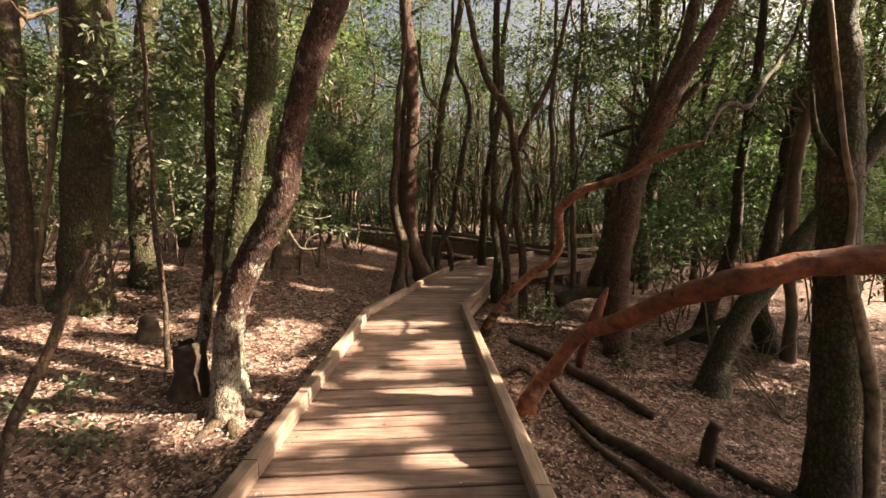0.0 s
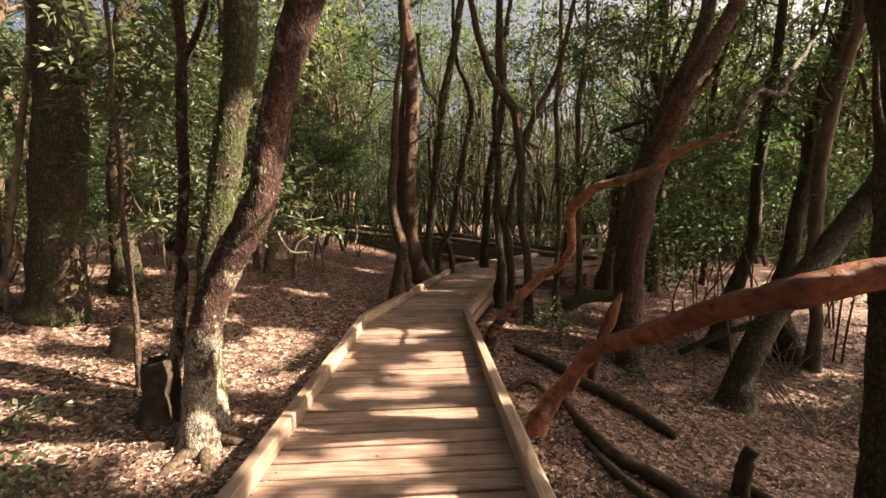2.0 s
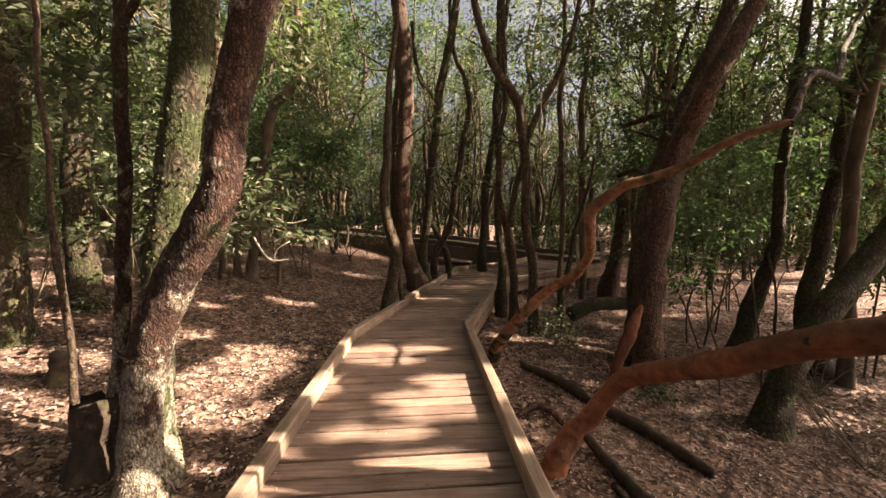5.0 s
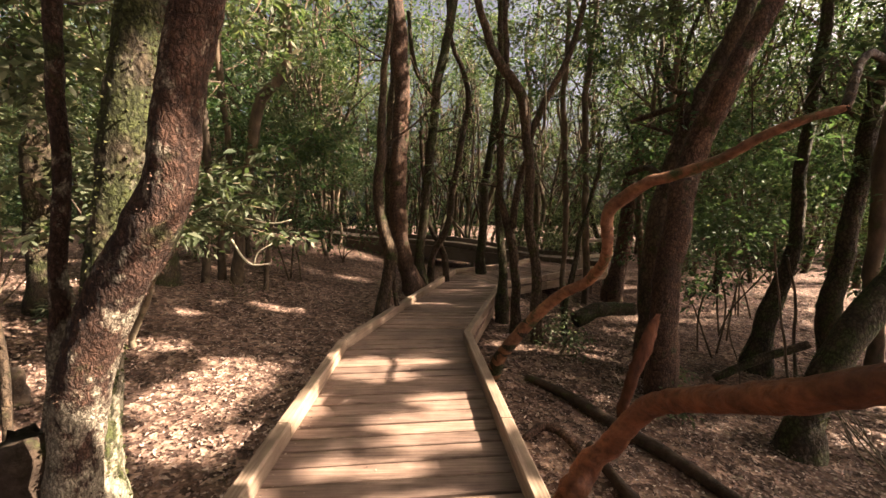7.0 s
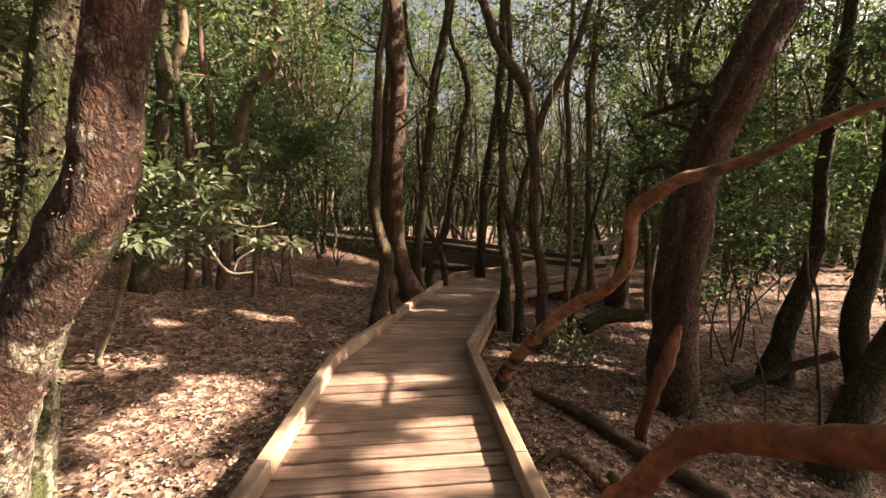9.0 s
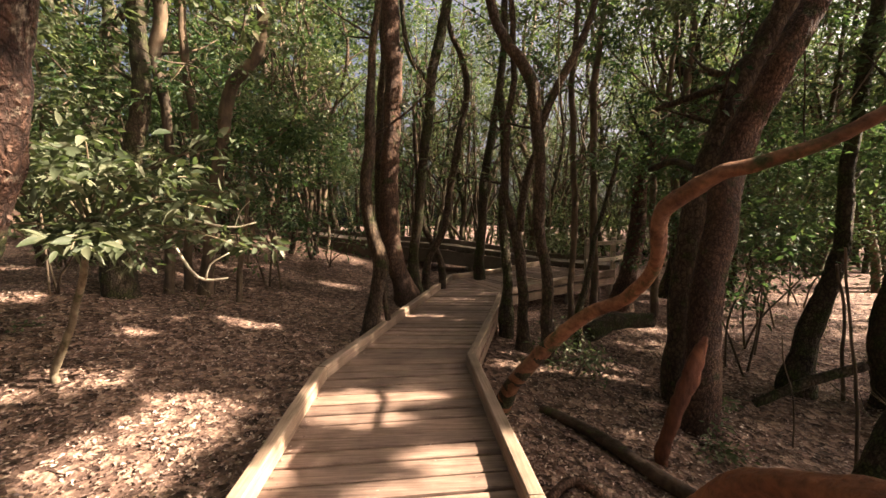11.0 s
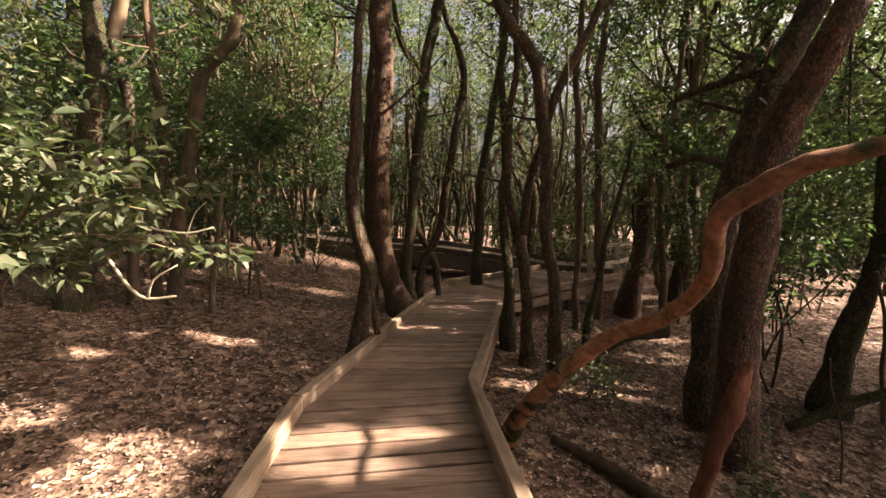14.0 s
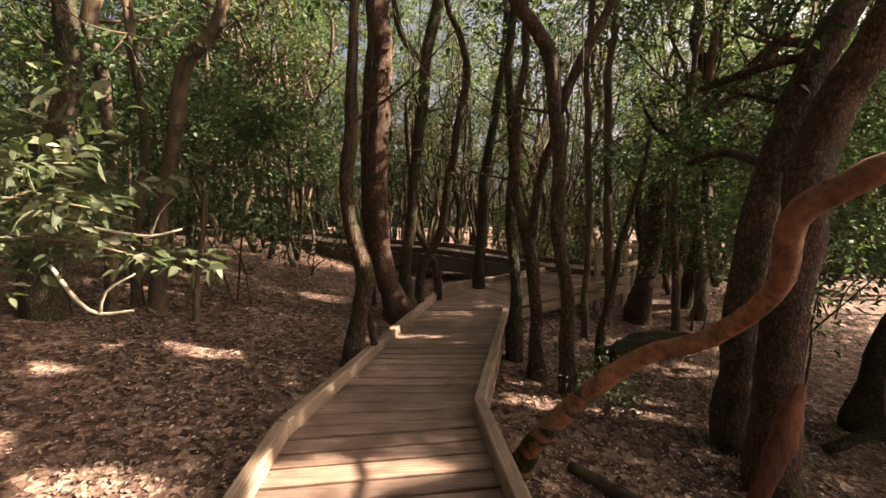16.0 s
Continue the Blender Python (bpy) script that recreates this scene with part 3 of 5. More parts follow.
L2_LINE = [(-4.98, 4.90, 0.43, 0.040), (-4.97, 4.90, 0.86, 0.034), (-4.82, 4.90, 1.41, 0.034), (-4.72, 4.90, 2.09, 0.031), (-4.55, 4.90, 2.87, 0.031), (-4.38, 4.90, 4.01, 0.028)]
L3_LINE = [(-5.02, 5.30, 0.30, 0.085), (-4.87, 5.30, 1.25, 0.074), (-4.71, 5.30, 2.13, 0.098), (-4.46, 5.30, 2.98, 0.113), (-4.22, 5.20, 3.36, 0.096)]
LEAN_LINE = [(-2.35, 2.00, 0.18, 0.027), (-2.21, 2.00, 0.53, 0.025), (-2.12, 2.05, 0.78, 0.025), (-2.00, 2.10, 1.07, 0.022), (-1.91, 2.20, 1.39, 0.015)]
C_LINE = [(-0.91, 7.62, -0.08, 0.145), (-0.86, 7.62, 0.28, 0.103), (-0.78, 7.62, 0.60, 0.093), (-0.75, 7.62, 0.92, 0.108), (-0.87, 7.62, 1.29, 0.096), (-0.92, 7.62, 1.84, 0.080), (-0.87, 7.62, 2.56, 0.074), (-0.84, 7.62, 3.20, 0.058), (-0.78, 7.62, 3.82, 0.048), (-0.72, 7.62, 4.48, 0.043)]
CR_LINE = [(-0.66, 7.66, 0.13, 0.042), (-0.70, 7.66, 0.40, 0.037), (-0.73, 7.64, 0.72, 0.041)]
BT_LINE = [(-0.48, 9.40, 0.05, 0.249), (-0.57, 9.40, 0.36, 0.180), (-0.70, 9.40, 0.81, 0.163), (-0.77, 9.40, 1.42, 0.169), (-0.77, 9.40, 2.27, 0.159), (-0.72, 9.40, 3.10, 0.150), (-0.68, 9.40, 3.92, 0.149), (-0.73, 9.40, 4.71, 0.154), (-0.82, 9.40, 5.86, 0.137)]
BT2_LINE = [(-0.98, 10.00, 0.25, 0.105), (-1.01, 10.00, 1.40, 0.089), (-1.01, 10.00, 2.52, 0.088), (-0.95, 10.00, 3.69, 0.080), (-0.86, 10.00, 5.00, 0.072)]
B3_LINE = [(-0.33, 9.60, 0.14, 0.134), (-0.38, 9.60, 0.60, 0.100), (-0.32, 9.60, 1.23, 0.086), (-0.19, 9.60, 2.30, 0.085), (-0.10, 9.60, 3.16, 0.091), (-0.01, 9.60, 3.92, 0.090), (0.16, 9.60, 4.83, 0.089), (0.37, 9.60, 5.97, 0.075)]
B3B_LINE = [(-0.04, 9.60, 3.84, 0.051), (-0.36, 9.60, 4.25, 0.051), (-0.48, 9.60, 4.65, 0.044), (-0.56, 9.60, 5.45, 0.037)]
B4_LINE = [(-0.15, 9.90, 0.21, 0.085), (-0.05, 9.90, 0.74, 0.070), (0.17, 9.90, 1.21, 0.070), (0.38, 9.90, 2.15, 0.069), (0.46, 9.90, 2.88, 0.068), (0.64, 9.90, 3.87, 0.061), (0.51, 9.90, 4.48, 0.054), (0.31, 9.90, 4.99, 0.047), (0.22, 9.90, 5.83, 0.039)]
B5_LINE = [(0.20, 10.60, 0.33, 0.078), (0.04, 10.60, 0.86, 0.070), (-0.18, 10.60, 1.38, 0.061), (-0.28, 10.60, 1.99, 0.053), (-0.35, 10.60, 3.40, 0.045)]
K1_LINE = [(1.13, 11.60, 0.20, 0.133), (1.13, 11.60, 0.87, 0.106), (1.20, 11.60, 1.93, 0.104), (1.32, 11.60, 2.98, 0.094), (1.45, 11.60, 3.89, 0.085), (1.60, 11.60, 4.78, 0.076), (1.65, 11.60, 5.88, 0.066)]
D1_LINE = [(1.12, 8.40, 0.01, 0.122), (1.12, 8.40, 0.35, 0.082), (1.10, 8.40, 1.07, 0.071), (1.05, 8.40, 1.81, 0.064), (1.05, 8.40, 2.75, 0.058), (0.99, 8.40, 3.44, 0.052), (1.04, 8.40, 4.26, 0.051)]
D2_LINE = [(1.30, 7.90, -0.38, 0.130), (1.26, 7.90, -0.06, 0.085), (1.23, 7.90, 0.64, 0.074), (1.19, 7.90, 1.19, 0.083), (1.10, 7.90, 1.53, 0.063), (0.98, 7.90, 1.99, 0.053), (0.99, 7.90, 2.77, 0.048), (1.08, 7.90, 3.40, 0.042), (1.03, 7.90, 4.01, 0.042)]
D2B_LINE = [(1.20, 7.90, 1.33, 0.058), (1.23, 7.90, 1.73, 0.058), (1.32, 7.90, 2.19, 0.057), (1.43, 7.80, 2.50, 0.055)]
D3_LINE = [(1.52, 7.50, -0.25, 0.100), (1.49, 7.50, 0.21, 0.081), (1.46, 7.50, 0.85, 0.075), (1.38, 7.50, 1.47, 0.070), (1.34, 7.50, 2.08, 0.074), (1.31, 7.50, 2.68, 0.081), (1.25, 7.50, 3.20, 0.081), (1.10, 7.50, 3.51, 0.076), (0.88, 7.50, 3.78, 0.068), (0.66, 7.50, 4.29, 0.059)]
D3B_LINE = [(1.34, 7.50, 2.68, 0.060), (1.48, 7.50, 3.03, 0.055), (1.65, 7.50, 3.38, 0.054), (1.85, 7.50, 3.75, 0.049), (2.03, 7.50, 4.29, 0.040)]
D4_LINE = [(2.61, 9.60, -0.58, 0.066), (2.59, 9.60, 0.47, 0.052), (2.64, 9.60, 1.40, 0.058), (2.55, 9.60, 2.76, 0.057), (2.50, 9.60, 3.89, 0.056), (2.57, 9.60, 4.91, 0.049)]
D5_LINE = [(2.12, 8.00, 0.04, 0.054), (2.26, 8.00, 0.75, 0.043), (2.38, 8.00, 1.32, 0.038), (2.53, 8.00, 1.94, 0.032), (2.65, 8.00, 2.55, 0.027)]
D6_LINE = [(3.41, 10.50, 0.09, 0.081), (3.33, 10.50, 1.37, 0.079), (3.34, 10.50, 2.62, 0.071), (3.27, 10.50, 3.92, 0.070), (3.38, 10.50, 4.90, 0.062), (3.44, 10.50, 5.95, 0.054)]
R1_LINE = [(4.20, 10.80, -0.26, 0.252), (4.29, 10.80, 0.25, 0.180), (4.43, 10.80, 0.92, 0.177), (4.46, 10.80, 1.58, 0.166), (4.43, 10.60, 2.43, 0.140), (4.67, 10.40, 3.12, 0.132), (5.24, 10.20, 3.48, 0.123), (5.65, 10.00, 4.09, 0.099), (6.04, 9.80, 4.57, 0.078)]
R2_LINE = [(5.52, 10.90, -0.48, 0.165), (5.54, 10.90, -0.02, 0.100), (5.48, 10.90, 1.02, 0.092), (5.32, 10.90, 2.14, 0.091), (5.39, 10.90, 3.55, 0.082), (5.50, 10.90, 4.82, 0.073), (5.52, 10.90, 6.05, 0.065)]
R3_LINE = [(4.58, 10.20, -0.28, 0.080), (4.51, 10.20, 0.66, 0.066), (4.43, 10.20, 1.58, 0.065), (4.45, 10.20, 2.78, 0.058), (4.65, 10.20, 3.85, 0.050), (4.74, 10.20, 4.90, 0.043)]
EA_LINE = [(2.85, 6.73, -0.30, 0.180), (2.83, 6.68, 0.06, 0.155), (2.81, 6.65, 0.69, 0.145), (2.83, 6.60, 1.39, 0.138), (2.94, 6.58, 1.97, 0.132), (3.08, 6.54, 2.54, 0.126), (3.25, 6.47, 3.01, 0.120), (3.41, 6.40, 3.41, 0.112), (3.58, 6.33, 3.94, 0.100)]
EB_LINE = [(2.70, 6.12, -0.30, 0.185), (2.68, 6.10, 0.37, 0.155), (2.69, 6.10, 0.85, 0.146), (2.80, 6.12, 1.43, 0.144), (2.86, 6.18, 1.86, 0.146), (2.98, 6.19, 2.22, 0.146), (3.06, 6.13, 2.56, 0.140), (3.15, 6.03, 2.83, 0.130), (3.25, 5.94, 3.18, 0.120)]
EC_LINE = [(2.92, 6.40, 1.98, 0.036), (2.91, 6.70, 2.08, 0.040), (2.97, 7.20, 2.23, 0.043), (2.89, 7.60, 2.17, 0.041)]
ED_LINE = [(3.27, 6.40, 2.89, 0.036), (3.06, 6.60, 2.94, 0.041), (2.99, 7.00, 2.95, 0.043), (2.83, 7.40, 2.91, 0.035)]
H_LINE = [(3.53, 5.15, -1.18, 0.207), (3.56, 5.15, -0.85, 0.156), (3.63, 5.15, -0.38, 0.144), (3.92, 5.15, 0.30, 0.142), (4.41, 5.20, 0.92, 0.136), (4.81, 5.25, 1.40, 0.118), (5.15, 5.20, 1.97, 0.111), (5.69, 5.30, 2.66, 0.110), (6.36, 5.40, 3.57, 0.097)]
I_LINE = [(3.08, 3.00, -0.91, 0.213), (3.07, 3.00, -0.57, 0.176), (3.04, 3.00, 0.17, 0.144), (2.96, 3.00, 1.06, 0.133), (2.90, 3.00, 1.90, 0.129), (2.84, 3.00, 2.61, 0.129), (2.79, 3.00, 3.15, 0.130)]
IV_LINE = [(3.30, 2.90, -0.82, 0.054), (3.25, 2.90, -0.22, 0.050), (3.21, 2.90, 0.22, 0.049), (3.04, 2.88, 0.75, 0.049), (2.90, 2.86, 1.21, 0.031), (2.89, 2.86, 1.65, 0.022), (2.78, 2.85, 2.04, 0.019), (2.69, 2.85, 2.49, 0.017), (2.59, 2.85, 3.00, 0.016)]
SF_LINE = [(4.70, 7.10, -0.59, 0.205), (4.76, 7.10, -0.31, 0.145), (4.86, 7.10, 0.17, 0.133), (5.03, 7.10, 0.64, 0.106), (5.15, 7.10, 1.11, 0.091), (5.16, 7.10, 1.95, 0.080), (5.23, 7.10, 3.27, 0.077)]
R4_LINE = [(5.47, 6.20, -0.79, 0.104), (5.46, 6.20, -0.06, 0.078), (5.31, 6.20, 0.92, 0.078), (5.33, 6.20, 1.96, 0.088), (5.45, 6.20, 3.05, 0.085), (5.69, 6.20, 4.18, 0.075)]
R5_LINE = [(5.50, 6.60, -1.04, 0.234), (5.38, 6.60, -0.45, 0.167), (5.21, 6.60, 0.22, 0.133), (5.41, 6.60, 1.34, 0.109), (5.57, 6.60, 2.70, 0.105), (5.82, 6.60, 4.00, 0.088)]
G_LINE = [(0.59, 6.20, -0.47, 0.090), (0.71, 5.99, -0.08, 0.074), (0.98, 5.75, 0.39, 0.066), (1.23, 5.52, 0.73, 0.057), (1.40, 5.22, 0.93, 0.050), (1.44, 4.96, 1.16, 0.047), (1.38, 4.77, 1.34, 0.045), (1.35, 4.70, 1.59, 0.055), (1.45, 4.56, 1.74, 0.050), (1.55, 4.45, 1.83, 0.044), (1.69, 4.36, 1.87, 0.039), (1.91, 4.19, 1.97, 0.035), (2.07, 4.07, 2.09, 0.032), (2.22, 3.97, 2.17, 0.029), (2.45, 3.88, 2.24, 0.022)]
G2_LINE = [(2.43, 3.88, 2.22, 0.028), (2.76, 4.09, 2.63, 0.025), (3.14, 4.29, 2.66, 0.028), (3.42, 4.55, 2.86, 0.026), (3.79, 4.91, 3.15, 0.024), (4.12, 5.17, 3.40, 0.024), (4.48, 5.43, 3.75, 0.023), (4.80, 5.60, 4.30, 0.020)]
OS_LINE = [(1.93, 5.49, -0.50, 0.055), (2.01, 5.46, -0.12, 0.060), (2.13, 5.47, 0.20, 0.072), (2.20, 5.49, 0.38, 0.062), (2.27, 5.50, 0.52, 0.016)]
BUSH_LINE = [(-3.24, 5.60, 0.30, 0.032), (-3.01, 5.50, 0.68, 0.028), (-2.78, 5.40, 1.06, 0.025), (-2.55, 5.25, 1.51, 0.023)]
T1A_LINE = [(-3.92, 8.70, 0.40, 0.072), (-3.86, 8.70, 1.15, 0.062), (-3.71, 8.70, 2.54, 0.051), (-3.74, 8.70, 3.73, 0.059), (-3.76, 8.70, 4.47, 0.053)]
T1B_LINE = [(-3.59, 8.60, 0.38, 0.121), (-3.55, 8.60, 0.71, 0.096), (-3.47, 8.60, 1.45, 0.084), (-3.21, 8.60, 2.88, 0.089), (-3.04, 8.60, 3.50, 0.090), (-2.60, 8.60, 4.12, 0.080)]
T1C_LINE = [(-4.02, 8.40, 0.47, 0.071), (-3.96, 8.40, 1.32, 0.065), (-3.89, 8.40, 2.82, 0.063), (-4.01, 8.40, 3.86, 0.085), (-3.90, 8.40, 4.49, 0.085)]
T2_LINE = [(-4.44, 8.00, 0.89, 0.206), (-4.35, 8.00, 1.22, 0.151), (-4.19, 8.00, 2.10, 0.128), (-3.97, 8.00, 3.32, 0.113), (-3.97, 8.00, 4.14, 0.102)]
SHR_LINE = [(-3.01, 8.40, 0.25, 0.049), (-2.95, 8.40, 0.74, 0.040), (-2.88, 8.40, 1.17, 0.034), (-2.81, 8.40, 1.88, 0.027)]
U1_LINE = [(-4.36, 9.50, 2.35, 0.101), (-4.23, 9.50, 3.27, 0.085), (-4.20, 9.50, 4.34, 0.084), (-4.22, 9.50, 5.04, 0.075)]


def rooted(line, sink=0.12):
    """Lets a stem start a little below the ground under it."""
    x, y, z, r = line[0]
    g = ground_z(x, y)
    pts = [p for p in line if p[2] > g + 0.06]
    return [(x, y, g - sink, r * 1.06), (mix(x, pts[0][0], 0.3), mix(y, pts[0][1], 0.3), g + 0.03, r)] + pts


def ragged(ob, sides, depth):
    """Splinters the top of a broken stump."""
    vs = ob.data.vertices
    n = len(vs)
    for ring, part_ in ((0, 1.0), (1, 0.55), (2, 0.25)):
        for k in range(sides):
            v = vs[n - sides * (ring + 1) + k]
            v.co.z += depth * part_ * (1.4 * noise.noise((k * 0.9, depth * 50, 1.0)) + 0.8 * noise.noise((k * 2.3, 4.0, depth)))
            if ring == 0:
                v.co.x += 0.012 * noise.noise((k * 1.7, 2.0, 0))
    return ob


def stem_tree(name, label, mat, line, more=(), category="tree", flare=0.45, sides=16, step=0.07, rough=0.07, ridge=0.04, group="", tufts=None):
    """A tree with a trunk, further limbs and, where tufts are given, a crown: (centres, radii, leaves in each, leaf length, material)."""
    root = rooted(line)
    tree = empty(name, root[0][:3], label, category, group)
    sd = float(root[0][0] * 7 + root[0][1] * 3)
    limb("trunk", root, mat, tree, sides, step, rough, flare * 0.35, sd, "", ridge, 0.055 if sides < 20 else 0.025)
    if mat is BARK_MOSS:
        fur("moss", root, int(2600 * min(1.0, root[1][3] / 0.12)), 0.022, MOSS, tree, int(abs(sd) * 7), "green-brown moss tufts")
    for ln in more:
        limb("limb", ln, mat, tree, max(8, sides - 5), step, rough, 0.0, sd + 2)
    if tufts is None and len(root) > 5 and root[-1][2] - root[0][2] > 3.0:
        rg = np.random.default_rng(int(abs(sd) * 100) + 3)
        ends = []
        for k in range(4):
            b = root[min(len(root) - 2, int(rg.uniform(0.5, 0.95) * len(root)))]
            if b[2] < 1.9:
                continue
            a, ln = rg.uniform(0, 6.283), rg.uniform(0.5, 1.2)
            e = (b[0] + ln * math.cos(a), b[1] + ln * 0.7 * math.sin(a) + 0.2, b[2] + ln * rg.uniform(0.3, 1.1), 0.006)
            m = (mix(b[0], e[0], 0.5) + rg.normal(0, 0.08), mix(b[1], e[1], 0.5), mix(b[2], e[2], 0.4), b[3] * 0.18)
            limb("branch", [(b[0], b[1], b[2], b[3] * 0.3), m, e], mat, tree, 7, 0.12, 0.1, 0.0, float(k))
            ends += [e[:3], m[:3]] if e[1] > 4.5 else []
        if ends:
            crown("crown", ends, [0.3] * len(ends), 20, 0.1, LEAF_OLIVE if rg.random() < 0.5 else LEAF_DARK, tree, int(abs(sd) * 10))
    return tree


def extend(line, dx, dy, dz, taper=0.6):
    """Carries a stem on above the part that is in view."""
    x, y, z, r = line[-1]
    return line + [(x + dx * 0.5, y + dy * 0.5, z + dz * 0.5, r * (1 + taper) / 2), (x + dx, y + dy, z + dz, r * taper)]


A_MAIN = extend(A2_LINE, 0.5, 0.2, 3.0)
A_SECOND = extend(A1_LINE, -0.2, 0.3, 3.0)
twin = stem_tree("forked_tree", "twin-stemmed tree with flaky red-brown bark, roots in leaves", BARK_LIT_FOOT, A_MAIN, sides=34, step=0.03, rough=0.1, flare=0.5, ridge=0.05, tufts=())
fur("loose_bark", rooted(A_MAIN), 6000, 0.014, FLAKES, twin, 5, "loose curling bark flakes")
limb("mossy_stem", rooted(A_SECOND), MOSS_LIT_FOOT, twin, 30, 0.035, 0.09, 0.15, 3.0, "thick stem furred with green moss")
fur("moss", rooted(A_SECOND), 5000, 0.022, MOSS, twin, 6, "green-brown moss tufts")
stem_tree("thin_tree", "thin brown tree beside a broken rotten stump", BARK_LIT_FOOT, extend(A3_LINE, -0.2, 0.2, 2.5), [A3B_LINE], sides=12, flare=0.3)
for lname, ln, lab in (("broken_stump", ASTUB_LINE, "broken dark rotten stump at the foot of a thin tree"),):
    s = empty(lname, rooted(ln)[0][:3], lab, "stump")
    ragged(limb("stump_wood", rooted(ln), DEADWOOD, s, 26, 0.03, 0.1, 0.3, 5.0, "", 0.12), 26, 0.06)
stem_tree("sapling", "slim upright sapling pole with grey-brown bark", BARK_BROWN, extend(POLE_LINE, 0, 0, 2), sides=8, flare=0.1, category="sapling")
stem_tree("mossy_tree", "stout dark tree trunk covered in moss", BARK_MOSS, extend(B_LINE, 0.2, 0, 3), sides=20, flare=0.35)
stem_tree("mossy_tree", "brown tree trunk with a mossy foot", BARK_MOSS, extend(B2_LINE, 0, 0, 3), sides=16)
stem_tree("dark_tree", "dark tree trunk in deep shade", BARK_BROWN, extend(L1_LINE, 0, 0, 4), sides=16)
stem_tree("sapling", "crooked pale young stem", BARK_PALE, extend(L2_LINE, 0, 0, 2), sides=8, flare=0.1, category="sapling")
stem_tree("leaning_tree", "dark stem that leans on a mossy trunk", BARK_BROWN, L3_LINE, sides=12)
stem_tree("leaning_pole", "bare thin pole leaning over the leaves", BARK_BROWN, LEAN_LINE, sides=10, flare=0.0, category="dead branch")

stem_tree("crooked_tree", "crooked slender tree growing against the boardwalk kerb", BARK_BROWN, extend(C_LINE, 0, 0, 3), [CR_LINE], sides=14)
stem_tree("tall_tree", "tall brown tree with a leaning root beside the boardwalk", BARK_RED, extend(BT_LINE, -0.2, 0, 3), sides=18)
stem_tree("slender_tree", "slender brown tree close behind a thicker one", BARK_BROWN, extend(BT2_LINE, 0, 0, 3), sides=10)
stem_tree("mossy_tree", "dark upright tree with moss at its foot", BARK_MOSS, extend(B3_LINE, 0.3, 0, 3), [B3B_LINE], sides=12)
stem_tree("slender_tree", "thin winding tree crossing its neighbours", BARK_BROWN, extend(B4_LINE, 0, 0, 3), sides=10)
stem_tree("slender_tree", "thin tree leaning away from the boardwalk", BARK_BROWN, B5_LINE, sides=10)
stem_tree("mossy_tree", "green mossy tree between the two boardwalks", BARK_MOSS, extend(K1_LINE, 0.3, 0, 3), sides=12)
stem_tree("mossy_tree", "straight green mossy tree against the boardwalk", BARK_MOSS, extend(D1_LINE, 0, 0, 3), sides=12)
stem_tree("forked_tree", "slim mossy tree that forks at chest height", BARK_BROWN, extend(D2_LINE, 0, 0, 3), [D2B_LINE], sides=12)
stem_tree("forked_tree", "dark twisting tree with two heavy limbs", BARK_BROWN, extend(D3_LINE, -0.6, 0, 2.5), [extend(D3B_LINE, 0.4, 0, 2)], sides=14)
for ln, lab in ((D4_LINE, "straight slim tree behind the boardwalk edge"), (D6_LINE, "slim dark tree with sparse leaves"), (R3_LINE, "slim dark tree on open leaf litter")):
    stem_tree("slender_tree", lab, BARK_FAR, extend(ln, 0, 0, 3), sides=10)
stem_tree("slender_tree", "thin leaning stem wrapped in leaves", BARK_MOSS, D5_LINE, sides=9)
stem_tree("bent_tree", "reddish tree bending over into a long limb", BARK_RED, R1_LINE, sides=14)
stem_tree("slender_tree", "dark tree with spreading root foot", BARK_FAR, extend(R2_LINE, 0, 0, 3), sides=12, flare=0.7)

big = stem_tree("leaning_tree", "big dark twin trunk leaning over, sunlit along its edge", BARK_BROWN, extend(EA_LINE, 0.6, 0, 2.5), [EC_LINE, ED_LINE], sides=22, step=0.06)
limb("second_trunk", rooted(extend(EB_LINE, 1.0, -0.1, 2.0)), BARK_RED, big, 22, 0.06, 0.08, 0.12, 8.0, "red-brown bark", 0.06)
stem_tree("leaning_tree", "mossy tree leaning steeply over the slope", BARK_MOSS, extend(H_LINE, 1.0, 0, 1.6), sides=20)
near = stem_tree("mossy_tree", "dark mossy trunk standing close to the path", BARK_MOSS, extend(I_LINE, 0.2, -1.0, 2.4), sides=22, step=0.06)
limb("vine", rooted(IV_LINE), BARK_PALE, near, 12, 0.06, 0.1, 0.0, 4.0, "pale woody vine winding up the trunk")
stem_tree("leaning_tree", "dark mossy leaning trunk among shrubs", BARK_MOSS, extend(SF_LINE, 0.3, 0, 3), sides=16)
stem_tree("slender_tree", "dark slim tree among shrubs", BARK_FAR, extend(R4_LINE, 0.4, 0, 2.5), sides=12)
stem_tree("mossy_tree", "dark tree with a mossy swollen foot", BARK_MOSS, extend(R5_LINE, 0.4, 0, 2.5), sides=14)
for ln, lab in ((T1A_LINE, "dark straight trunk under hanging leaves"), (T1B_LINE, "dark trunk that leans under hanging leaves"), (T1C_LINE, "dark trunk in the shade of a leafy tree")):
    stem_tree("shaded_tree", lab, BARK_FAR, extend(ln, 0.1, 0, 3), sides=12)
stem_tree("mossy_tree", "stout trunk with moss round its foot", BARK_MOSS, extend(T2_LINE, 0, 0, 3), sides=16, flare=0.7)
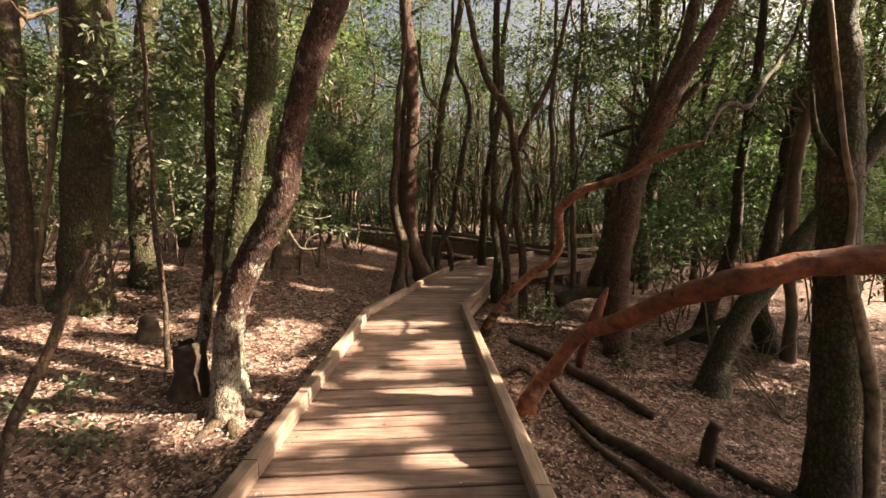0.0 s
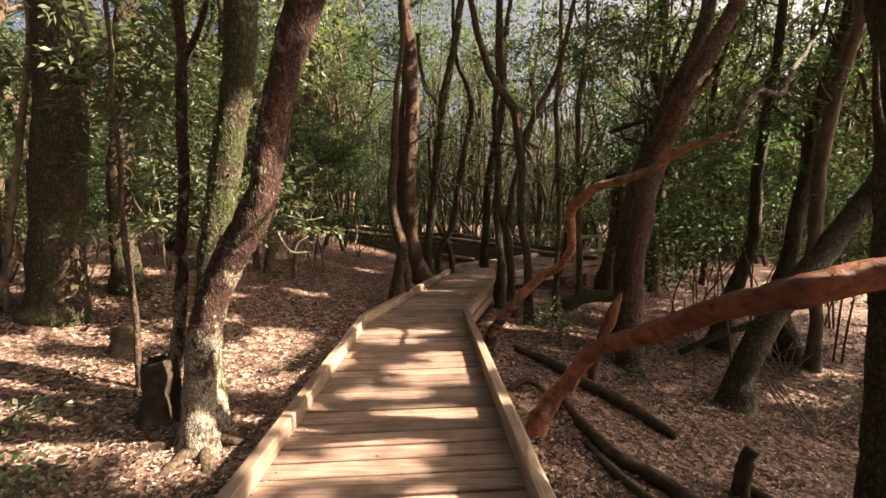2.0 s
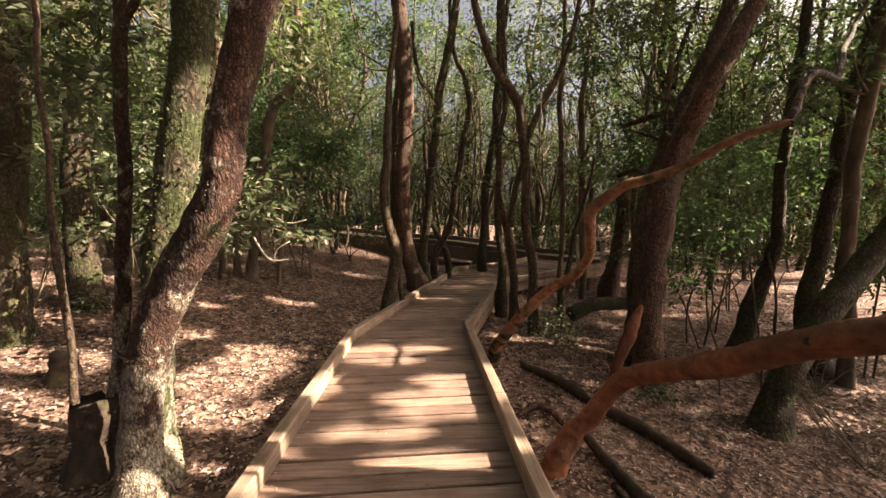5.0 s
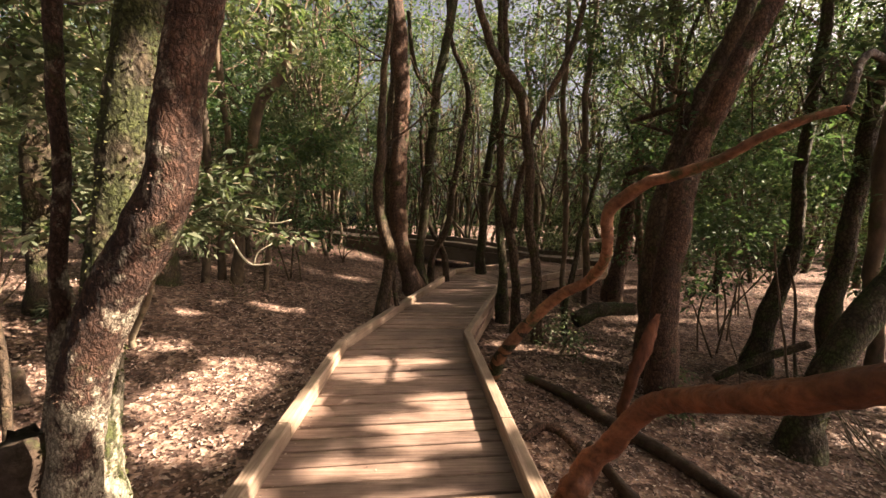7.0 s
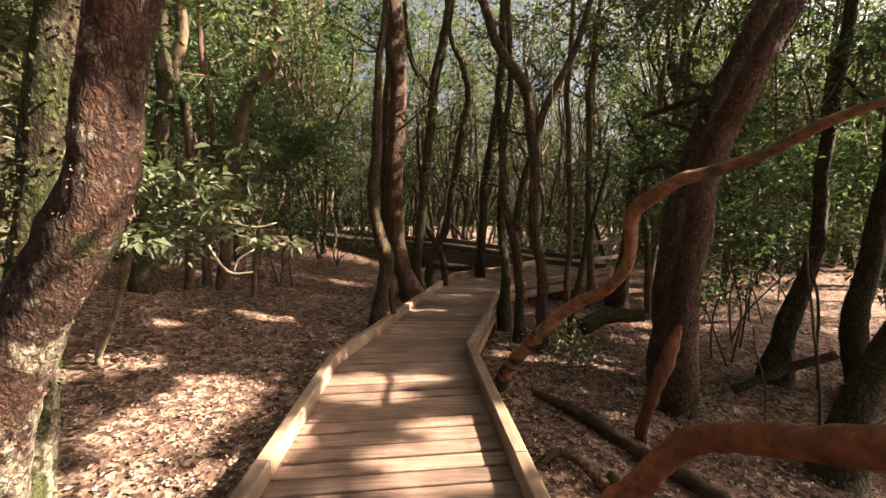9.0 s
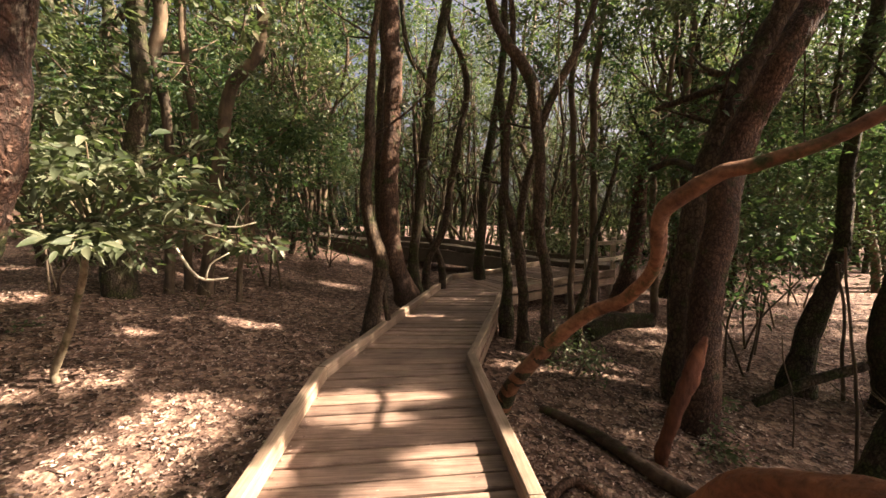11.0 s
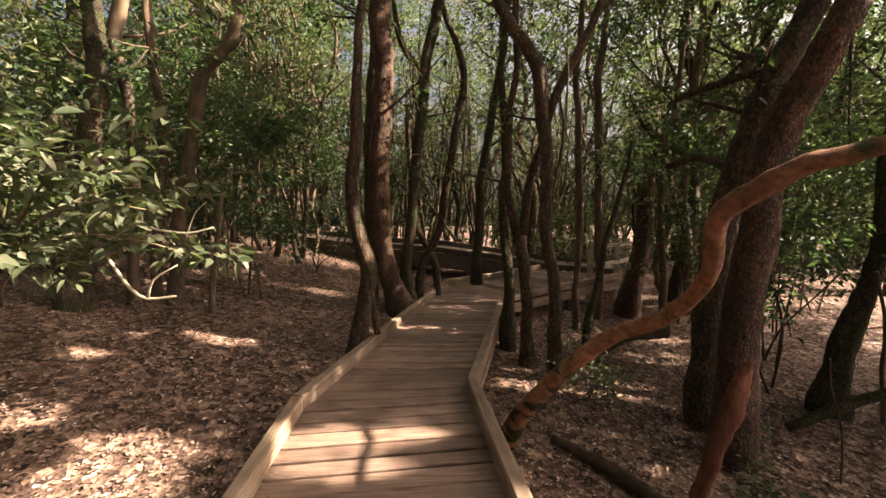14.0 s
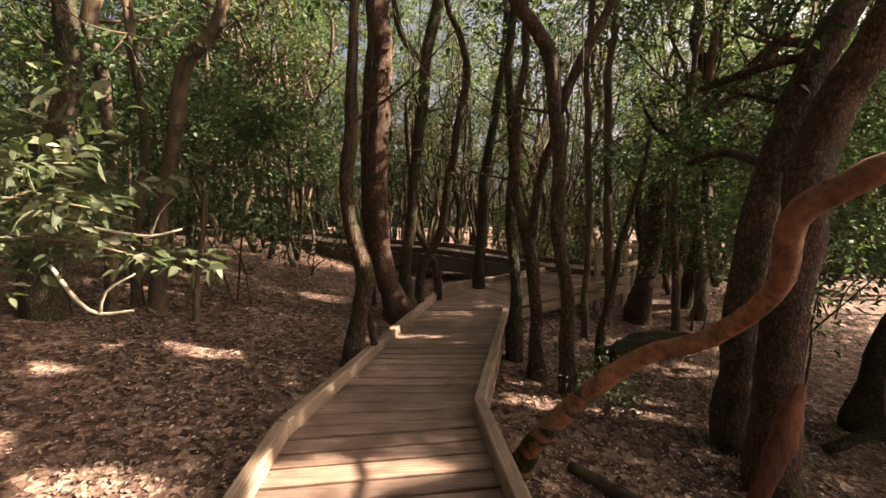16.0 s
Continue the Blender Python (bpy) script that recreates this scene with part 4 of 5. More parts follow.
for ln, lab in (([(3.77, 5.50, -0.80, 0.016), (3.72, 5.50, -0.21, 0.014), (3.64, 5.50, 0.31, 0.012), (3.53, 5.50, 0.81, 0.011), (3.42, 5.50, 1.30, 0.009)], "thin crooked bare sapling on the slope"), ([(5.07, 6.82, -0.76, 0.022), (5.00, 6.82, -0.22, 0.020), (4.93, 6.82, 0.35, 0.017), (4.81, 6.82, 0.97, 0.015)], "slim dark sapling beside shrubs"), ([(3.53, 5.89, -0.76, 0.008), (3.50, 5.89, -0.18, 0.007), (3.39, 5.89, 0.17, 0.006), (3.34, 5.89, 0.39, 0.005)], "fine bent seedling stem in the leaves")):
    stem_tree("sapling", lab, BARK_FAR, ln, sides=8, flare=0.1, category="sapling", tufts=())
stem_tree("sapling", "small bare sapling in the leaf litter", BARK_FAR, SHR_LINE, sides=8, flare=0.2, category="sapling")

# the fallen, still living limb, and the climbing limb
log = empty("fallen_limb", (0.94, 4.03, -0.4), "smooth orange-brown limb arching up from the slope", "fallen tree")
limb("trunk", [(0.86, 4.16, -0.62, 0.104), (0.93, 4.15, -0.42, 0.096), (1.04, 4.17, -0.24, 0.086), (1.20, 4.08, 0.02, 0.076), (1.33, 3.85, 0.38, 0.072), (1.47, 3.21, 0.72, 0.073), (1.60, 2.73, 1.01, 0.074), (1.83, 2.42, 1.19, 0.077), (2.29, 2.18, 1.34, 0.080), (2.95, 1.84, 1.38, 0.080), (3.64, 1.48, 1.38, 0.078)], BARK_ORANGE, log, 26, 0.04, 0.15, 0.2, 2.0, "", 0.08)
limb("knot", [(1.59, 2.71, 1.02, 0.02), (1.56, 2.68, 1.035, 0.022), (1.55, 2.67, 1.04, 0.012)], DEADWOOD, log, 10, 0.02, 0.2, 0.0, 1.0, "dark weathered knot")
vine = empty("climbing_limb", G_LINE[0][:3], "bare orange limb snaking up from the boardwalk's edge", "tree limb")
limb("trunk", rooted(G_LINE), BARK_VINE, vine, 18, 0.04, 0.1, 0.15, 6.0, "", 0.06)
limb("mossy_foot", [(x, y, z, r * (1.1 - 0.05 * i)) for i, (x, y, z, r) in enumerate(rooted(G_LINE)[:4])], BARK_MOSS, vine, 18, 0.04, 0.12, 0.15, 6.0, "dark mossy foot of the limb", 0.06)
limb("dead_branch", G2_LINE, BARK_BROWN, vine, 10, 0.05, 0.16, 0.0, 3.0, "grey-brown dead branch", 0.0, 0.12)
post = empty("broken_stump", rooted(OS_LINE)[0][:3], "splintered orange broken stump leaning from the ground", "stump")
ragged(limb("stump_wood", rooted(OS_LINE), SPLINTER, post, 16, 0.04, 0.16, 0.1, 9.0, "", 0.1), 16, 0.03)
st = empty("tree_stump", (-3.28, 4.38, ground_z(-3.28, 4.38)), "small sawn stump among dry leaves", "stump")
limb("stump_wood", rooted([(-3.28, 4.38, 0.1, 0.12), (-3.27, 4.38, 0.30, 0.10), (-3.26, 4.38, 0.42, 0.085)]), DEADWOOD, st, 16, 0.04, 0.12, 0.3, 1.0)


def lying(name, label, line, mat, sides=12, rough=0.12):
    """A branch on the ground: (x, y, height of its axis above the ground, radius)."""
    pts = [(x, y, ground_z(x, y) + h, r) for x, y, h, r in line]
    b = empty(name, pts[0][:3], label, "fallen branch")
    limb("wood", pts, mat, b, sides, 0.06, rough, 0.0, line[0][0] * 5)


lying("fallen_branch", "dark fallen branch half sunk in leaves", [(1.08, 6.25, 0.03, 0.05), (1.45, 5.75, 0.06, 0.06), (1.70, 5.3, 0.05, 0.065), (2.05, 4.75, 0.05, 0.065), (2.32, 4.25, 0.03, 0.05)], DEADWOOD)
lying("fallen_branch", "long dark curved branch lying across the leaves", [(1.28, 4.75, 0.12, 0.04), (1.38, 4.35, 0.06, 0.05), (1.50, 3.75, 0.05, 0.06), (1.72, 3.36, 0.05, 0.065), (1.95, 3.03, 0.05, 0.065), (2.4, 2.6, 0.04, 0.06)], DEADWOOD)
lying("fallen_branch", "thin dark branch lying on the leaves", [(1.33, 4.0, 0.02, 0.03), (1.42, 3.42, 0.03, 0.035), (1.58, 3.1, 0.03, 0.035), (1.75, 2.75, 0.02, 0.03)], DEADWOOD)
lying("fallen_branch", "fallen branch lying beside a broken stub", [(2.45, 3.55, 0.05, 0.045), (2.65, 3.2, 0.04, 0.05), (2.9, 2.9, 0.03, 0.045)], DEADWOOD)
lying("fallen_branch", "mossy fallen log propped over the leaves", [(2.36, 8.2, 0.22, 0.14), (2.79, 8.3, 0.42, 0.13), (3.2, 8.38, 0.48, 0.12), (3.49, 8.4, 0.5, 0.11)], BARK_MOSS, 16)
lying("fallen_branch", "dead branch tilted up among the shrubs", [(3.75, 6.65, 0.04, 0.05), (4.25, 6.5, 0.42, 0.055), (4.7, 6.3, 0.7, 0.05)], BARK_MOSS)
lying("fallen_branch", "reddish root looping out of the ground", [(0.74, 4.95, -0.02, 0.035), (0.95, 5.02, 0.08, 0.04), (1.12, 4.9, 0.08, 0.04), (1.25, 4.6, 0.0, 0.035)], BARK_RED)
stub = empty("broken_stub", (2.4, 3.5, -0.7), "short broken upright stub by a fallen branch", "stump")
limb("stump_wood", rooted([(2.40, 3.46, -0.6, 0.06), (2.42, 3.46, -0.42, 0.055), (2.45, 3.44, -0.3, 0.05)]), DEADWOOD, stub, 12, 0.03, 0.2, 0.2, 2.0)

for k, (dx, dy, ln) in enumerate(((-0.9, -0.35, 0.45), (0.5, -0.8, 0.35), (0.9, 0.2, 0.35), (-0.5, 0.8, 0.4), (-0.2, -1.0, 0.5))):
    bx, by = -1.78 + dx * 0.13, 3.22 + dy * 0.13
    limb("root", [(bx, by, ground_z(bx, by) + 0.03, 0.045), (bx + dx * ln * 0.4, by + dy * ln * 0.4, ground_z(bx + dx * ln * 0.4, by + dy * ln * 0.4) + 0.005, 0.035), (bx + dx * ln, by + dy * ln, ground_z(bx + dx * ln, by + dy * ln) - 0.06, 0.012)], BARK_BROWN, twin, 10, 0.05, 0.15, 0, float(k), "mossy root")


def dead_twigs(label, x, y, n, h, seed):
    """A bare, brittle bush of pale twigs."""
    rg = np.random.default_rng(seed)
    g = ground_z(x, y)
    t = empty("dead_twigs", (x, y, g), label, "dead shrub")
    for k in range(n):
        a, ln = rg.uniform(0, 6.283), h * rg.uniform(0.5, 1.1)
        e = np.array((x + 0.8 * ln * math.cos(a), y + 0.6 * ln * math.sin(a), g + ln * rg.uniform(0.5, 1.0)))
        m = np.array((x, y, g)) * 0.5 + e * 0.5 + rg.normal(0, 0.06, 3)
        limb("twig", [(x, y, g - 0.05, 0.010), (*m, 0.007), (*e, 0.003)], BARK_PALE, t, 6, 0.1, 0.1, 0, float(k))
        for q in range(2):
            f = m * 0.5 + e * 0.5 + rg.normal(0, 0.12, 3)
            limb("twig", [(*m, 0.005), (*(m * 0.5 + f * 0.5 + rg.normal(0, 0.03, 3)), 0.004), (*f, 0.002)], BARK_PALE, t, 5, 0.1, 0.1, 0, float(k + q))


dead_twigs("bare pale twigs sprouting from the slope", 4.1, 4.6, 7, 0.8, 61)
dead_twigs("brittle bleached twigs among shrubs", 4.9, 6.0, 7, 1.0, 62)
dead_twigs("thin bare twigs beside a fallen log", 3.3, 7.6, 6, 0.5, 63)
dead_twigs("dry bare twigs at the edge of the clearing", -5.0, 5.9, 7, 1.2, 64)
dead_twigs("fine dead twigs under the trees", -3.3, 7.9, 5, 0.5, 65)


def deck_crumbs():
    rng = np.random.default_rng(12)
    n = 420
    y = rng.uniform(1.0, 9.5, n)
    edge = np.array([along(LEFT_EDGE, v)[0] for v in y])
    x = edge + np.where(rng.random(n) < 0.72, np.abs(rng.normal(0, 0.05, n)), rng.uniform(0, 1.3, n))
    aim = rng.normal(0, 1, (n, 3)) * (1, 1, 0.15)
    v, f = leaf_mesh(np.stack([x, y, np.full(n, 0.006)], 1), aim, rng.uniform(0.008, 0.032, n), rng, 0.8, 0.5)
    tagged(tri_object("deck_litter", v, f, LITTER), "crumbs of dry leaf along the boardwalk kerb", "fallen leaves", kind="stuff")


deck_crumbs()


def liana(label, a, b, sag, r, mat):
    """A thin hanging stem between two points."""
    a, b = Vector(a), Vector(b)
    pts = []
    for i in range(6):
        u = i / 5
        p = a.lerp(b, u)
        pts.append((p.x + 0.06 * noise.noise((a.x, u * 3, 1)), p.y, p.z - sag * 4 * u * (1 - u), r))
    v = empty("liana", a, label, "vine")
    limb("stem", pts, mat, v, 7, 0.06, 0.1, 0.0, float(a.x))


liana("thin pale vine hanging from a mossy trunk", (-4.5, 4.9, 3.4), (-3.9, 4.95, 2.2), 0.3, 0.008, BARK_PALE)
liana("thin vine drooping between two trunks", (-4.9, 5.1, 2.8), (-4.1, 5.0, 2.9), 0.35, 0.006, BARK_PALE)
liana("thin vine hanging beside a leaning trunk", (3.6, 6.3, 4.2), (3.9, 6.4, 2.2), 0.15, 0.008, BARK_BROWN)
liana("thin straight vine hanging among trunks", (1.55, 7.4, 4.3), (1.5, 7.4, 1.4), 0.05, 0.008, BARK_PALE)
liana("bare twiggy vine crossing from trunk to trunk", (1.1, 8.3, 2.6), (2.0, 9.2, 3.4), 0.2, 0.009, BARK_FAR)
liana("thin vine looping under the canopy", (-0.5, 9.0, 4.4), (0.6, 10.0, 3.9), 0.5, 0.009, BARK_FAR)

# ---- leafy sapling beside the clearing ----
bush = stem_tree("leafy_sapling", "thin young tree with broad light-green leaves", BARK_PALE, BUSH_LINE, sides=9, flare=0.1, category="sapling")


def leafy_sapling():
    rg = np.random.default_rng(21)
    x0, y0, z0, r0 = BUSH_LINE[-1]
    cs, rs = [], []
    for k in range(26):
        tx, ty, tz = rg.uniform(-1.25, 1.05), rg.uniform(-0.6, 0.8), rg.uniform(-0.3, 0.65)
        mid = (x0 + tx * 0.5, y0 + ty * 0.5, z0 + tz * 0.6 + 0.1, 0.007)
        limb("twig", [(x0, y0, z0 - 0.05, 0.012), mid, (x0 + tx, y0 + ty, z0 + tz, 0.004)], BARK_PALE, bush, 6, 0.12, 0.05)
        for u in (0.55, 0.8, 1.0):
            cs.append((x0 + tx * u, y0 + ty * u, z0 + tz * u + 0.05))
            rs.append(0.24)
    crown("crown", cs, rs, 24, 0.1, LEAF_LIGHT, bush, 22, 0.35, "", 0.44, True)
    for pts in ([(-2.05, 5.35, 1.35, 0.01), (-1.95, 5.38, 1.15, 0.011), (-1.86, 5.4, 1.08, 0.01), (-1.7, 5.42, 1.09, 0.007)], [(-1.86, 5.4, 1.08, 0.009), (-1.82, 5.4, 1.2, 0.007), (-1.68, 5.42, 1.29, 0.004)],
                [(-2.2, 5.5, 1.6, 0.01), (-1.95, 5.6, 1.52, 0.009), (-1.75, 5.68, 1.48, 0.008), (-1.58, 5.7, 1.52, 0.006)], [(-1.75, 5.68, 1.48, 0.006), (-1.7, 5.7, 1.62, 0.004), (-1.62, 5.7, 1.7, 0.003)]):
        limb("twig", pts, PALE_TWIG, bush, 7, 0.05, 0.1, 0, 1.0, "bleached bare twig")


leafy_sapling()

# ---- leafy understorey ----


def shrub(name, label, x, y, h, w, seed, mat, n=16, per=60, size=0.1, low=0.35):
    rg = np.random.default_rng(seed)
    g = ground_z(x, y)
    s = empty(name, (x, y, g), label, "shrub")
    cs, rs = [], []
    for k in range(n):
        a, d = rg.uniform(0, 6.283), w * math.sqrt(rg.random())
        top = (x + d * math.cos(a), y + d * math.sin(a), g + h * rg.uniform(low, 1.0))
        cs.append(top)
        rs.append(rg.uniform(0.25, 0.5) * min(1.0, h / 2) + 0.1)
        if k < 3:
            bx, by, up = x + rg.normal(0, 0.1), y + rg.normal(0, 0.1), top[2] - g
            limb("stem", [(bx, by, g - 0.08, 0.017), (mix(bx, top[0], 0.15) + rg.normal(0, 0.09), mix(by, top[1], 0.15), g + up * 0.3, 0.015), (mix(bx, top[0], 0.5) + rg.normal(0, 0.12), mix(by, top[1], 0.5), g + up * 0.62, 0.012), (*top, 0.005)], BARK_FAR, s, 6, 0.2, 0.08, 0, float(k))
    crown("crown", cs, rs, per, size, mat, s, seed + 1, 0.6)
    return s


SHRUBS = [(5.2, 8.4, 3.0, 1.1, LEAF_SKYLIT), (6.4, 9.6, 3.4, 1.3, LEAF_SKYLIT), (5.0, 10.2, 2.6, 1.0, LEAF_SKYLIT), (7.4, 8.0, 3.0, 1.2, LEAF_SKYLIT), (4.4, 7.6, 2.6, 0.8, LEAF_SKYLIT),
          (6.2, 6.6, 2.8, 0.8, LEAF_SKYLIT), (8.3, 10.8, 3.6, 1.4, LEAF_SKYLIT), (6.6, 12.5, 3.0, 1.3, LEAF_OLIVE), (4.0, 13.8, 2.2, 0.9, LEAF_OLIVE), (9.5, 13.0, 3.6, 1.6, LEAF_SKYLIT), (8.4, 7.2, 3.0, 1.1, LEAF_SKYLIT), (9.8, 9.2, 3.4, 1.3, LEAF_SKYLIT), (10.6, 7.2, 3.2, 1.3, LEAF_SKYLIT), (8.2, 5.4, 2.6, 0.9, LEAF_SKYLIT), (7.0, 5.0, 1.6, 0.6, LEAF_SKYLIT),
          (-3.9, 10.6, 3.6, 1.3, LEAF_DARK), (-2.9, 9.4, 3.4, 0.9, LEAF_DARK), (-5.2, 11.5, 3.6, 1.5, LEAF_DARK), (-6.6, 9.6, 3.4, 1.3, LEAF_DARK), (-2.4, 12.0, 3.2, 1.0, LEAF_DARK),
          (-7.6, 7.2, 3.6, 1.1, LEAF_OLIVE), (-6.4, 6.4, 3.4, 1.0, LEAF_LIGHT), (-8.6, 12.0, 3.6, 1.6, LEAF_DARK), (-5.0, 7.6, 3.6, 0.9, LEAF_OLIVE), (-9.6, 9.6, 3.4, 1.4, LEAF_OLIVE)]
for i, (sx, sy, sh, sw, sm) in enumerate(SHRUBS):
    shrub("laurel_shrub", "tall shrub of glossy dark green laurel leaves" if sm is not LEAF_OLIVE else "tall loose shrub with olive-brown leaves", sx, sy, sh, sw, 100 + i * 3, sm, 20, 75, 0.105, 0.42 if sx > 0 else 0.15)
for i, (sx, sy, sh) in enumerate(((1.62, 7.55, 0.55), (2.0, 7.3, 0.5), (1.75, 7.0, 0.35), (2.9, 6.3, 0.3), (2.62, 5.6, 0.25), (5.0, 4.9, 0.5), (-2.53, 2.6, 0.18), (-3.0, 2.95, 0.14), (-4.3, 6.1, 0.25))):
    shrub("seedling_bush", "small fresh green seedlings at the foot of a tree", sx, sy, sh, 0.25, 300 + i, LEAF_LIGHT, 8, 20, 0.07, 0.2)

# hanging leafy boughs of the trees beside the clearing
BOUGHS = [(1.0, 13.2, 6.3, 1.5, 0.9, LEAF_OLIVE), (-1.2, 12.2, 5.9, 1.3, 0.8, LEAF_OLIVE), (3.2, 12.2, 6.0, 1.5, 0.9, LEAF_OLIVE), (5.4, 11.2, 6.2, 1.5, 0.9, LEAF_OLIVE), (0.2, 16.0, 7.6, 1.9, 1.0, LEAF_OLIVE), (2.8, 15.4, 7.2, 1.8, 1.0, LEAF_DARK), (5.2, 14.6, 6.8, 1.8, 1.1, LEAF_OLIVE), (-2.4, 15.6, 7.0, 1.7, 1.0, LEAF_DARK), (7.2, 10.2, 5.6, 1.4, 0.9, LEAF_DARK), (1.4, 10.6, 5.3, 1.0, 0.6, LEAF_OLIVE), (-1.4, 10.4, 5.6, 1.1, 0.7, LEAF_DARK), (7.8, 13.2, 6.6, 1.7, 1.1, LEAF_OLIVE), (9.6, 11.4, 6.6, 1.6, 1.1, LEAF_OLIVE), (4.2, 10.4, 5.2, 1.0, 0.7, LEAF_OLIVE), (6.0, 8.8, 5.4, 1.0, 0.6, LEAF_OLIVE), (8.2, 8.2, 5.2, 1.2, 0.9, LEAF_DARK), (-4.2, 12.6, 5.6, 1.5, 0.9, LEAF_DARK), (2.0, 13.6, 4.9, 1.1, 0.7, LEAF_OLIVE), (5.6, 13.0, 4.6, 1.2, 0.8, LEAF_OLIVE),
          (-3.6, 8.4, 3.2, 1.2, 0.9, LEAF_DARK), (-2.5, 8.8, 3.6, 0.9, 0.9, LEAF_LIGHT), (-2.2, 8.6, 2.7, 0.5, 0.4, LEAF_DARK), (-5.2, 7.8, 3.4, 1.1, 0.9, LEAF_DARK), (-3.9, 5.4, 3.2, 0.9, 0.7, LEAF_OLIVE), (-2.9, 4.8, 3.2, 0.6, 0.6, LEAF_OLIVE),
          (-5.3, 5.6, 3.0, 0.8, 0.8, LEAF_OLIVE), (-1.9, 6.2, 3.9, 0.7, 0.5, LEAF_OLIVE), (2.4, 8.2, 4.7, 0.8, 0.4, LEAF_LIGHT), (3.0, 9.2, 4.6, 1.2, 0.8, LEAF_DARK), (4.6, 8.6, 4.8, 1.2, 0.8, LEAF_DARK), (3.6, 8.2, 4.9, 0.8, 0.4, LEAF_LIGHT), (6.2, 8.6, 4.6, 1.2, 0.9, LEAF_DARK), (2.2, 11.0, 4.4, 1.0, 0.8, LEAF_DARK),
          (-2.9, 9.7, 2.5, 0.9, 0.8, LEAF_DARK), (-3.6, 9.2, 2.1, 0.8, 0.7, LEAF_DARK), (-2.2, 10.8, 3.3, 0.9, 0.9, LEAF_SKYLIT), (-3.8, 10.4, 3.0, 1.0, 0.9, LEAF_DARK), (-2.2, 13.4, 2.9, 1.0, 0.9, LEAF_DARK), (-3.6, 12.8, 3.6, 1.1, 1.0, LEAF_DARK), (4.9, 14.6, 3.0, 1.1, 1.0, LEAF_SKYLIT),
          (4.5, 8.0, 2.9, 0.7, 0.6, LEAF_SKYLIT), (5.4, 8.3, 2.5, 0.8, 0.6, LEAF_SKYLIT), (5.9, 7.3, 2.3, 0.8, 0.7, LEAF_SKYLIT), (4.8, 9.2, 2.6, 0.9, 0.7, LEAF_SKYLIT), (3.9, 8.7, 2.9, 0.8, 0.6, LEAF_DARK), (6.7, 7.5, 2.4, 0.8, 0.7, LEAF_SKYLIT), (3.5, 9.5, 2.4, 0.6, 0.5, LEAF_SKYLIT), (5.0, 6.6, 3.2, 0.7, 0.6, LEAF_SKYLIT),
          # left boughs, sunlight imitated by the paler leaf colour
          (-3.4, 4.8, 2.7, 0.5, 0.5, LEAF_LIGHT), (-3.0, 5.2, 3.4, 0.6, 0.5, LEAF_LIGHT), (-5.4, 4.7, 3.2, 0.6, 0.6, LEAF_LIGHT), (-3.7, 6.2, 2.3, 0.5, 0.5, LEAF_LIGHT), (-3.2, 6.6, 1.6, 0.5, 0.4, LEAF_LIGHT)]
for i, (bx, by, bz, bw, bh, bm_) in enumerate(BOUGHS):
    rg = np.random.default_rng(500 + i)
    bough = empty("leafy_bough", (bx, by, bz), "leafy bough hanging between the trunks", "foliage")
    cs = np.stack([bx + rg.normal(0, bw * 0.55, 24), by + rg.normal(0, bw * 0.5, 24), bz + rg.normal(0, bh * 0.5, 24)], 1)
    for c in cs[:7]:
        limb("twig", [(bx, by, bz + bh * 0.6, 0.012), tuple((np.array((bx, by, bz + bh * 0.3)) + c) / 2) + (0.008,), (*c, 0.004)], BARK_FAR, bough, 5, 0.3, 0.05)
    crown("leaves", cs, rg.uniform(0.16, 0.36, 24), 34, 0.1, bm_, bough, 520 + i, 0.5)

# ---- the wood behind: a few kinds of winding laurel trees, repeated ----


